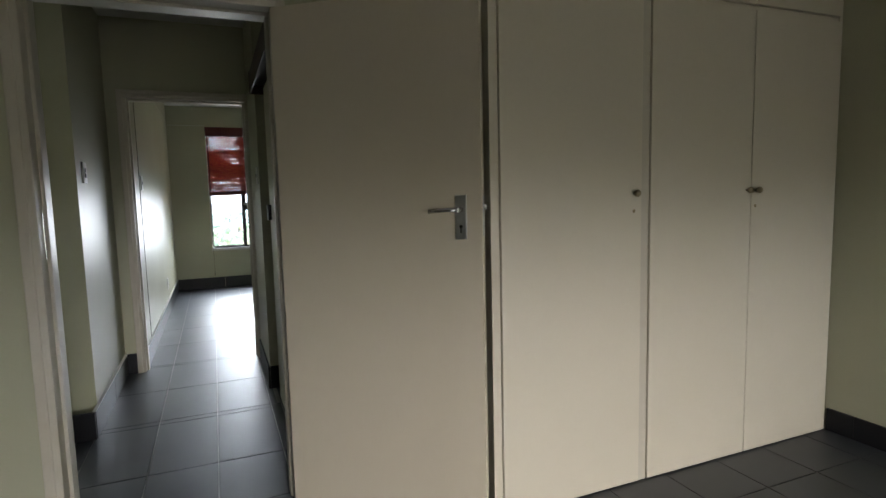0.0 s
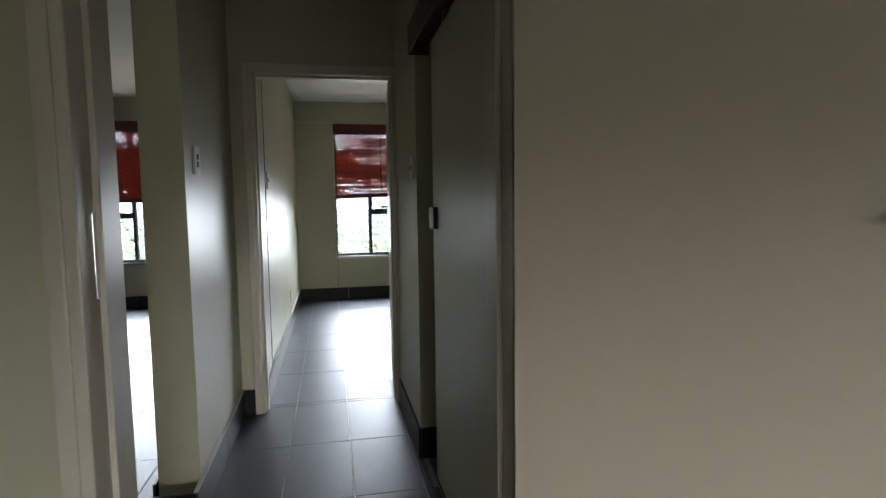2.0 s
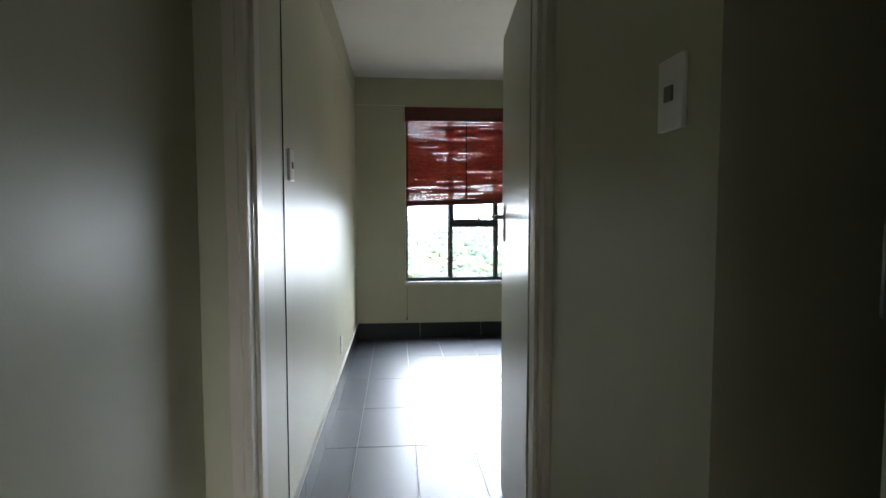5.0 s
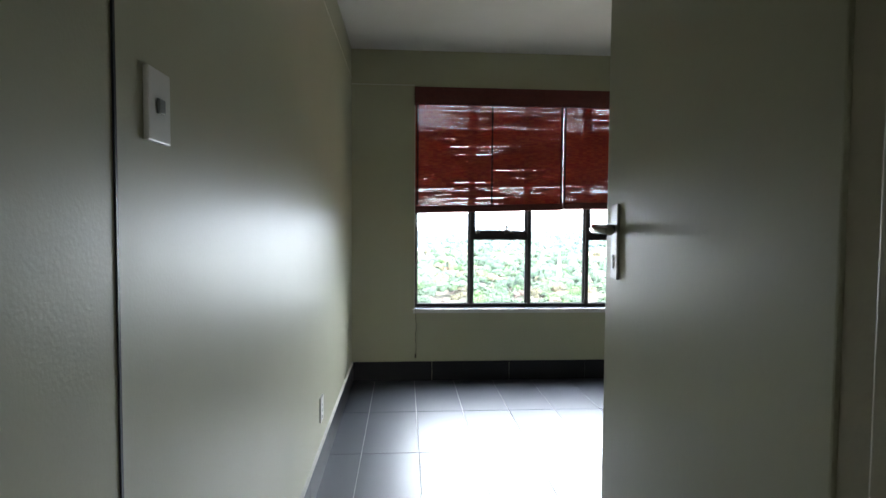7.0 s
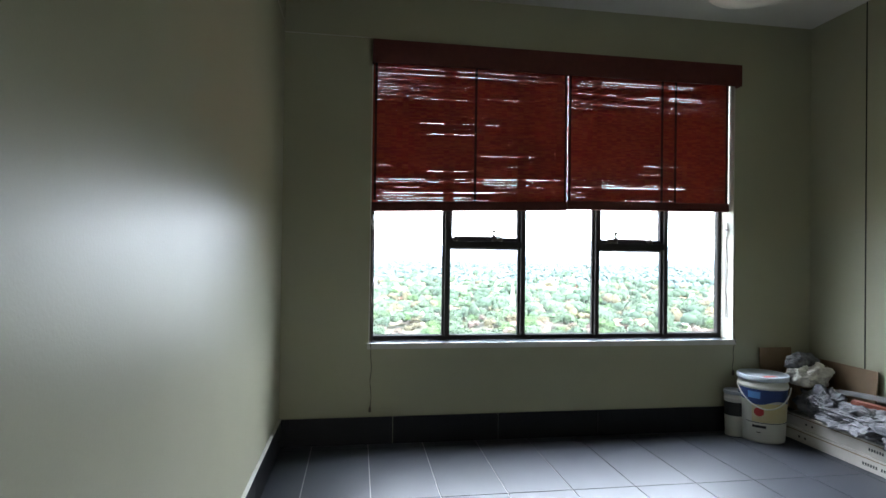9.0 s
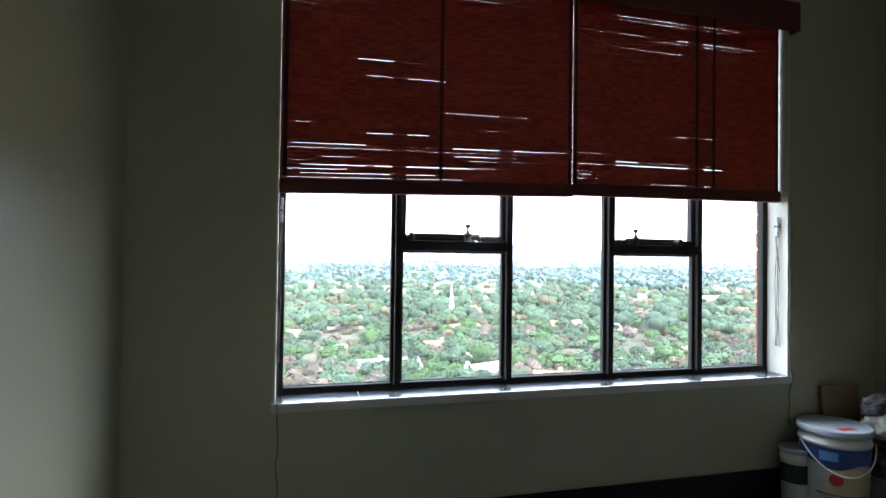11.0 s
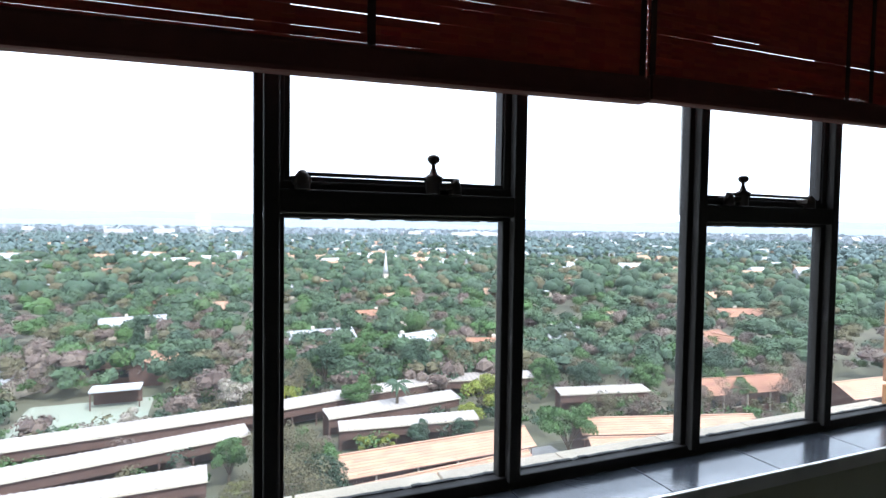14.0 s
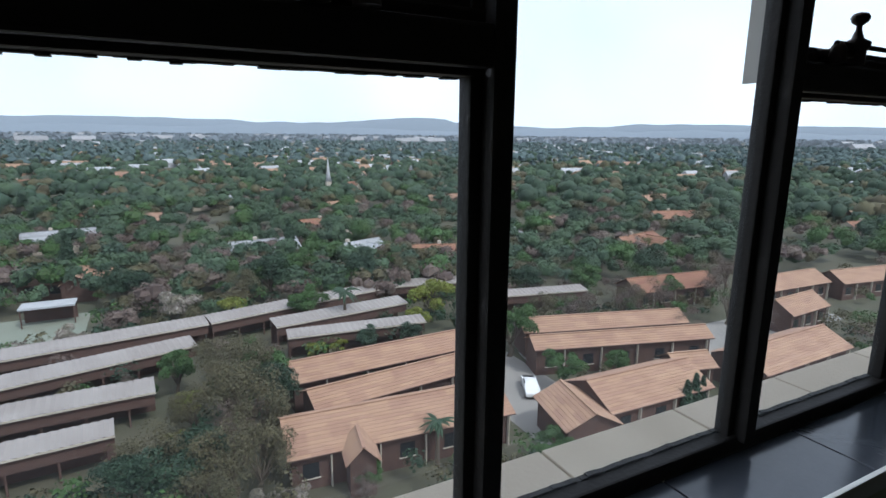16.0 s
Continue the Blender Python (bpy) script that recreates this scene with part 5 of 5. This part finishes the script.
def terrace(p0, p1, half, zr=-20.5, ze=-22.1, label="long terracotta-tiled terrace house", roof=TERRA, units=5, wing=None):
    ob = thing("terrace_house", label, "house", group="terrace houses")
    r, w = bmesh.new(), bmesh.new()
    d, nrm = gable(r, w, p0, p1, half, zr, ze)
    if wing:
        gable(r, w, wing[0], wing[1], wing[2], zr - 0.4, ze - 0.1)
    part("roof", r, roof, ob, "terracotta roof in lapped tile courses")
    part("wall", w, WALLB, ob, "brown face-brick wall")
    a, b = Vector((*p0, 0)), Vector((*p1, 0))
    ln = (b - a).length
    m0 = Matrix.Translation(a) @ Matrix.Rotation(math.atan2(d.y, d.x), 4, "Z")
    side = -1 if (m0.to_3x3() @ Vector((0, -1, 0))).y < 0 else 1
    y = side * (half - 0.35)
    for i in range(units):
        x = ln * (i + 0.5) / units
        wn_ = part("window", box(x - 0.75, x + 0.45, min(y, y + side * 0.05), max(y, y + side * 0.05), GZ + 0.95, GZ + 2.15, m=m0), SHADE, ob)
        part("sill", box(x - 0.85, x + 0.55, min(y, y + side * 0.12), max(y, y + side * 0.12), GZ + 0.87, GZ + 0.95, m=m0), WALLP, wn_)
        part("post", box(x + 1.3, x + 1.4, min(y, y + side * 0.3) + side * 0.02, max(y, y + side * 0.3) + side * 0.02, GZ, ze + 0.02, m=m0), WALLP, ob)
    part("gutter", box(0, ln, min(side * half, side * (half + 0.12)), max(side * half, side * (half + 0.12)), ze - 0.10, ze - 0.01, m=m0), WALLB, ob)
    return ob


terrace((8.0, 48.7), (26.8, 47.2), 3.4, wing=((13.2, 46.0), (12.6, 42.6), 1.3))
terrace((11.2, 53.4), (29.0, 55.0), 2.3, zr=-20.9, ze=-22.0)
terrace((10.6, 59.4), (31.6, 60.2), 2.4, zr=-20.6, ze=-21.9)
terrace((38.6, 60.6), (59.6, 54.6), 2.3, zr=-20.7, ze=-21.8)
terrace((36.6, 55.6), (57.8, 49.4), 1.9, zr=-20.9, ze=-21.9)
terrace((33.8, 43.4), (46.4, 42.9), 3.5, label="terracotta-tiled house with a hipped wing", wing=((32.4, 45.2), (30.9, 38.8), 2.6), units=3)
terrace((53.0, 42.0), (69.4, 42.4), 3.4, label="broad terracotta-tiled house beside the car park", units=4)
terrace((74.0, 51.0), (83.8, 51.6), 2.6, units=3)
terrace((82.6, 60.0), (98.2, 59.2), 3.0, units=4)
terrace((98.8, 57.2), (112.6, 55.0), 2.8, units=4)
terrace((47.0, 45.6), (51.6, 44.4), 2.0, zr=-21.2, ze=-22.3, label="small terracotta-tiled brick outbuilding", units=1)
terrace((64.0, 68.0), (80.0, 66.0), 2.8, label="brown-tiled terrace house behind bare trees", roof=TERRA_B, units=4)


def carport(p0, p1, depth=2.9, z=-22.0, label="long carport with a pale corrugated roof and brown brick front"):
    ob = thing("carport", label, "carport", group="carports")
    a, b = Vector((*p0, 0)), Vector((*p1, 0))
    d = (b - a).normalized()
    ln = (b - a).length
    m0 = Matrix.Translation(a) @ Matrix.Rotation(math.atan2(d.y, d.x), 4, "Z")
    bm = bmesh.new()
    n = int(ln / 0.34)
    prev = None
    for i in range(n + 1):
        x, zz = ln * i / n, (0.085 if i % 2 else 0.0)
        row = [bm.verts.new(m0 @ Vector(k)) for k in ((x, 0, z + zz), (x, depth, z + 0.32 + zz))]
        if prev:
            bm.faces.new((prev[0], row[0], row[1], prev[1]))
        prev = row
    part("roof", bm, METALR, ob, "pale corrugated sheet roof")
    part("front", box(0.1, ln - 0.1, 0.25, 0.45, z - 1.25, z - 0.04, m=m0), WALLB, ob, "brown brick front band")
    part("back_wall", box(0.1, ln - 0.1, depth - 0.25, depth - 0.05, GZ, z + 0.24, m=m0), WALLB, ob)
    part("barge_board", box(-0.03, ln + 0.03, -0.03, 0.03, z - 0.14, z + 0.02, m=m0), WALLP, ob)
    for i in range(int(ln / 3.2) + 1):
        x = min(0.2 + i * 3.2, ln - 0.2)
        part("post", box(x - 0.08, x + 0.08, 0.26, 0.44, GZ, z - 1.24, m=m0), WALLB, ob)
    return ob


carport((-26.0, 74.2), (5.6, 78.4))
carport((5.9, 78.5), (31.7, 84.0))
carport((31.9, 84.0), (46.0, 81.4))
carport((-24.0, 65.6), (3.8, 71.6))
carport((-22.0, 60.4), (-0.4, 61.3))
carport((-20.0, 53.6), (-3.3, 54.6), depth=2.4)
carport((12.7, 73.6), (30.9, 75.8))
carport((13.1, 69.4), (29.7, 67.6), depth=2.2)
carport((44.6, 72.4), (58.0, 69.6), depth=2.4)


def car(x, y, turn, paint, label, pickup=False):
    ob = thing("car", label, "car", x, y, GZ + 0.022, "parked cars")
    ob.matrix_world = pose(x, y, GZ + 0.022, 0, 0, turn) @ Matrix.Scale(0.88, 4)
    prof = [(-2.3, 0.35), (-2.35, 0.75), (-2.2, 0.92), (-1.0, 1.0), (-0.5, 1.45), (0.55, 1.48), (1.0, 1.02), (2.3, 0.98), (2.35, 0.4)] if pickup else [(-2.1, 0.35), (-2.15, 0.75), (-2.0, 0.88), (-1.0, 0.95), (-0.4, 1.42), (1.0, 1.42), (1.7, 0.98), (2.05, 0.9), (2.1, 0.4)]
    bm = bmesh.new()
    rows = [[bm.verts.new((px, s * (0.86 if pz < 1.2 else 0.68), pz)) for px, pz in prof] for s in (-1, 1)]
    bm.faces.new(list(reversed(rows[0])))
    bm.faces.new(rows[1])
    k = len(prof)
    for i in range(k):
        bm.faces.new((rows[0][i], rows[0][(i + 1) % k], rows[1][(i + 1) % k], rows[1][i]))
    bmesh.ops.bevel(bm, geom=list(bm.edges), offset=0.05, segments=2, affect="EDGES")
    part("body", bm, paint, ob)
    part("windscreen", box(-0.92, -0.60, -0.60, 0.60, -0.012, 0.012, m=Matrix.Translation((0.02, 0, 1.24)) @ Matrix.Rotation(radians(-42), 4, "Y") @ Matrix.Translation((0.76, 0, 0))), SHADE, ob)
    for s in (-1, 1):
        part("side_window", box(-0.45, 0.55, min(s * 0.70, s * 0.80), max(s * 0.70, s * 0.80), 1.05, 1.36, 0.02), SHADE, ob)
        for px in (-1.4, 1.4):
            m = Matrix.Translation((px, s * 0.80, 0.33)) @ Matrix.Rotation(radians(90), 4, "X")
            wh = part("wheel", lathe([(0.20, -0.10), (0.33, -0.10), (0.33, 0.10), (0.20, 0.10)], 18, m=m), BLACKP, ob)
            part("rim", lathe([(0.05, -0.105), (0.19, -0.105), (0.19, 0.105), (0.05, 0.105)], 14, m=m), STEEL, wh)
    if pickup:
        part("load_bed", box(1.08, 2.22, -0.68, 0.68, 0.985, 1.0), BLACKP, ob)


WHITECAR = material("white_car_paint", (0.72, 0.72, 0.72), rough=0.25, scale=4, coat=0.5)
DARKCAR = material("dark_red_car_paint", (0.10, 0.025, 0.025), rough=0.25, scale=4, coat=0.5)
SILVERCAR = material("silver_car_paint", (0.40, 0.41, 0.42), rough=0.3, metal=0.6, scale=4)
car(33.7, 51.2, 62, WHITECAR, "white pickup parked on the paved yard", True)
car(40.6, 58.2, 25, DARKCAR, "dark red car parked before the terrace")
car(74.6, 55.4, 20, WHITECAR, "white car parked by the bare trees")
car(83.4, 54.2, 10, SILVERCAR, "silver car parked by the terrace")
car(79.0, 54.6, 80, WHITECAR, "white car parked across the yard")


def house_proto(name, roof, wall, ln, half, label):
    ob = thing(name, label, "house", 0, 0, 0, "suburban houses")
    r, w = bmesh.new(), bmesh.new()
    gable(r, w, (-ln / 2, 0), (ln / 2, 0), half, GZ + 4.4, GZ + 2.6, 0.6)
    gable(r, w, (ln * 0.2, -half - 2.2), (ln * 0.2, 0.5), half * 0.7, GZ + 4.1, GZ + 2.6, 0.6)
    part("roof", r, roof, ob)
    part("wall", w, wall, ob)
    for x in (-ln * 0.33, -ln * 0.08):
        part("window", box(x - 0.8, x + 0.8, -half + 0.28, -half + 0.38, GZ + 1.0, GZ + 2.2), SHADE, ob)
    part("chimney", box(-ln * 0.1 - 0.35, -ln * 0.1 + 0.35, 0.2, 0.9, GZ + 3.4, GZ + 5.0, 0.03), wall, ob)
    return ob


def houses():
    rnd = random.Random(77)
    protos = [house_proto("house", WHITER, WALLP, 13, 3.6, "pale house with a white sheet roof among trees"),
              house_proto("house", GREYR, WALLP, 14, 4.0, "plastered house with a grey roof among trees"),
              house_proto("house", TERRA, WALLB, 13, 3.8, "brick house with a terracotta roof among trees"),
              house_proto("house", TERRA_B, WALLP, 14, 3.6, "plastered house with a brown tiled roof among trees")]
    fixed = [(36.2, 114, 20, 0), (-12.1, 113.0, -10, 2), (-18.0, 153, 10, 1), (52, 104, -20, 3), (20, 124, 5, 1), (70, 112, 25, 1), (96, 96, 12, 3)]
    spots = list(fixed)
    while len(spots) < 70:
        a, r = radians(rnd.uniform(-34, 72)), rnd.uniform(100, 330)
        x, y = 1 + r * math.sin(a), 9 + r * math.cos(a)
        if all((x - p[0]) ** 2 + (y - p[1]) ** 2 > 330 for p in spots) and not (-26 < x < -2 and 80 < y < 108) and y > 104 - 0.12 * x:
            spots.append((x, y, rnd.uniform(-35, 35), rnd.choice((0, 1, 1, 2, 3, 3, 3))))
    screens, lawns = [], []
    for x, y, turn, k in spots:
        away = Vector((1 - x, 9 - y, 0)).normalized()
        for i in range(7):
            p = Vector((x, y, 0)) + away * rnd.uniform(7.5, 12) + Vector((-away.y, away.x, 0)) * rnd.uniform(-10, 10)
            (screens if i % 2 else lawns).append((p.x, p.y))
    woods("garden_screen_trees", 51, 90, 330, len(screens), 110, 3.6, 6.2, 0.5, LEAF["mixed"], "dark green trees screening the houses", off_court, screens)
    woods("garden_light_trees", 52, 90, 330, len(lawns), 110, 3.0, 5.6, 0.5, LEAF["green"], "bright green trees screening the houses", off_court, lawns)
    used = set()
    for x, y, turn, k in spots:
        m = pose(x, y, 0, 0, 0, turn)
        if k in used:
            copy_thing(protos[k], m).matrix_basis = m
        else:
            protos[k].matrix_basis = m
            used.add(k)
    # far roofs, too many to count
    rng = np.random.default_rng(8)
    for nm, mat, lab, count, r0, r1, tall in (("far_pale_roofs", WHITER, "scattered pale roofs in the distance", 200, 330, 1600, 6.2), ("far_red_roofs", TERRA, "scattered red roofs in the distance", 110, 320, 900, 6.2), ("far_sheds", GREYR, "pale industrial sheds towards the horizon", 90, 1200, 3400, 15)):
        verts, faces = [], []
        for i in range(count):
            a = math.radians(rng.uniform(-36, 76))
            r = r0 * (r1 / r0) ** rng.uniform(0, 1)
            x, y = r * math.sin(a), r * math.cos(a)
            big = 1 if tall < 10 else rng.uniform(1.5, 4)
            l, w, t = rng.uniform(5, 9) * big, rng.uniform(3, 4.5) * min(big, 2), rng.uniform(-0.5, 0.5)
            c, s = math.cos(t), math.sin(t)
            o = len(verts)
            for px, py, pz in ((-l, -w, 0), (l, -w, 0), (l, w, 0), (-l, w, 0), (-l, -w, tall * 0.55), (l, -w, tall * 0.55), (l, w, tall * 0.55), (-l, w, tall * 0.55), (-l, 0, tall), (l, 0, tall)):
                verts.append((x + px * c - py * s, y + px * s + py * c, GZ + pz))
            faces += [tuple(o + q for q in f) for f in ((0, 1, 5, 4), (1, 2, 6, 5), (2, 3, 7, 6), (3, 0, 4, 7), (4, 5, 9, 8), (6, 7, 8, 9), (5, 6, 9), (7, 4, 8))]
        tagged(new(nm, arrays(nm, verts, faces, mat)), lab, "roofs", kind="stuff")


houses()


def steeple():
    ob = thing("steeple", "slim white church steeple rising above the trees", "steeple", 63.0, 224.0, GZ)
    part("tower", box(-1.0, 1.0, -1.0, 1.0, 0, 7.0, 0.05), WALLP, ob)
    part("spire", lathe([(1.25, 7.0), (0.75, 9.5), (0.05, 16.5)], 8), WHITER, ob)


steeple()


def court_shelter():
    ob = thing("court_shelter", "flat grey shelter at the end of the faded court", "shelter", -13.0, 97.5, GZ)
    part("roof", box(-3.2, 3.2, -1.6, 1.6, 2.5, 2.75, 0.02), WHITER, ob)
    for x in (-3, 3):
        for y in (-1.4, 1.4):
            part("post", box(x - 0.08, x + 0.08, y - 0.08, y + 0.08, 0.03, 2.5), WALLB, ob)
    part("back_wall", box(-3.0, 3.0, 1.3, 1.42, 0.03, 2.5), WALLB, ob)


court_shelter()


# ---- pieces: bricks of the outer pier, floor tiles ----
def brick_pier():
    ob = tagged(mesh_ob("wall_brick_pier", box(2.556, 2.95, 9.352, 9.386, 0.44, 2.5), MORTAR), "orange face-brick pier outside the window", kind="structure")
    bm = box(-0.5, 0.5, -0.5, 0.5, -0.5, 0.5, 0.02)
    me = bpy.data.meshes.new("brick")
    bm.to_mesh(me)
    bm.free()
    me.materials.append(BRICK)
    rnd = random.Random(3)
    z, i = 0.545, 0
    while z < 2.45:
        for k in range(3):
            w = 0.22
            x = 2.548 + 0.11 + k * 0.231 - (0.115 if i % 2 else 0)
            x0, x1 = max(x - w / 2, 2.546 + rnd.uniform(-0.004, 0.004)), min(x + w / 2, 2.96)
            if x1 - x0 < 0.03:
                continue
            b = new("brick", me)
            b.parent = ob
            y0, y1 = 9.345, 9.394
            b.matrix_basis = Matrix.Translation(((x0 + x1) / 2, (y0 + y1) / 2 + rnd.uniform(-0.003, 0.003), z + 0.036)) @ Matrix.Diagonal((x1 - x0, y1 - y0, 0.073, 1))
        z += 0.085
        i += 1


brick_pier()


def floor_tiles():
    floor = bpy.data.objects["floor"]
    bm = box(-0.5, 0.5, -0.5, 0.5, -0.5, 0.5)
    me = bpy.data.meshes.new("floor_tile")
    bm.to_mesh(me)
    bm.free()
    me.materials.append(TILE)
    rows = [5.4 + 0.62 * k for k in range(-13, 3)] + [7.22, 7.84, 8.48, 9.12, 9.74]
    areas = [(LEFT_X, RIGHT_X, 5.36, WIN_Y), (-0.30, 0.645, 4.215, 5.36), (-4.0, 0.665, 3.11, 4.215), (-4.0, -0.50, 4.215, WIN_Y), (-2.0, 3.20, -2.5, 3.11), (0.665, 2.4, 4.06, 4.98)]
    g = 0.0025
    for ax0, ax1, ay0, ay1 in areas:
        for i in range(-14, 12):
            x0, x1 = max(i * 0.303, ax0), min((i + 1) * 0.303, ax1)
            if x1 - x0 < 0.012:
                continue
            for ya, yb in zip(rows, rows[1:]):
                y0, y1 = max(ya, ay0), min(yb, ay1)
                if y1 - y0 < 0.012:
                    continue
                t = new("floor_tile", me)
                t.parent = floor
                t.matrix_basis = Matrix.Translation(((x0 + x1) / 2, (y0 + y1) / 2, -0.003)) @ Matrix.Diagonal((x1 - x0 - 2 * g, y1 - y0 - 2 * g, 0.006, 1))


floor_tiles()
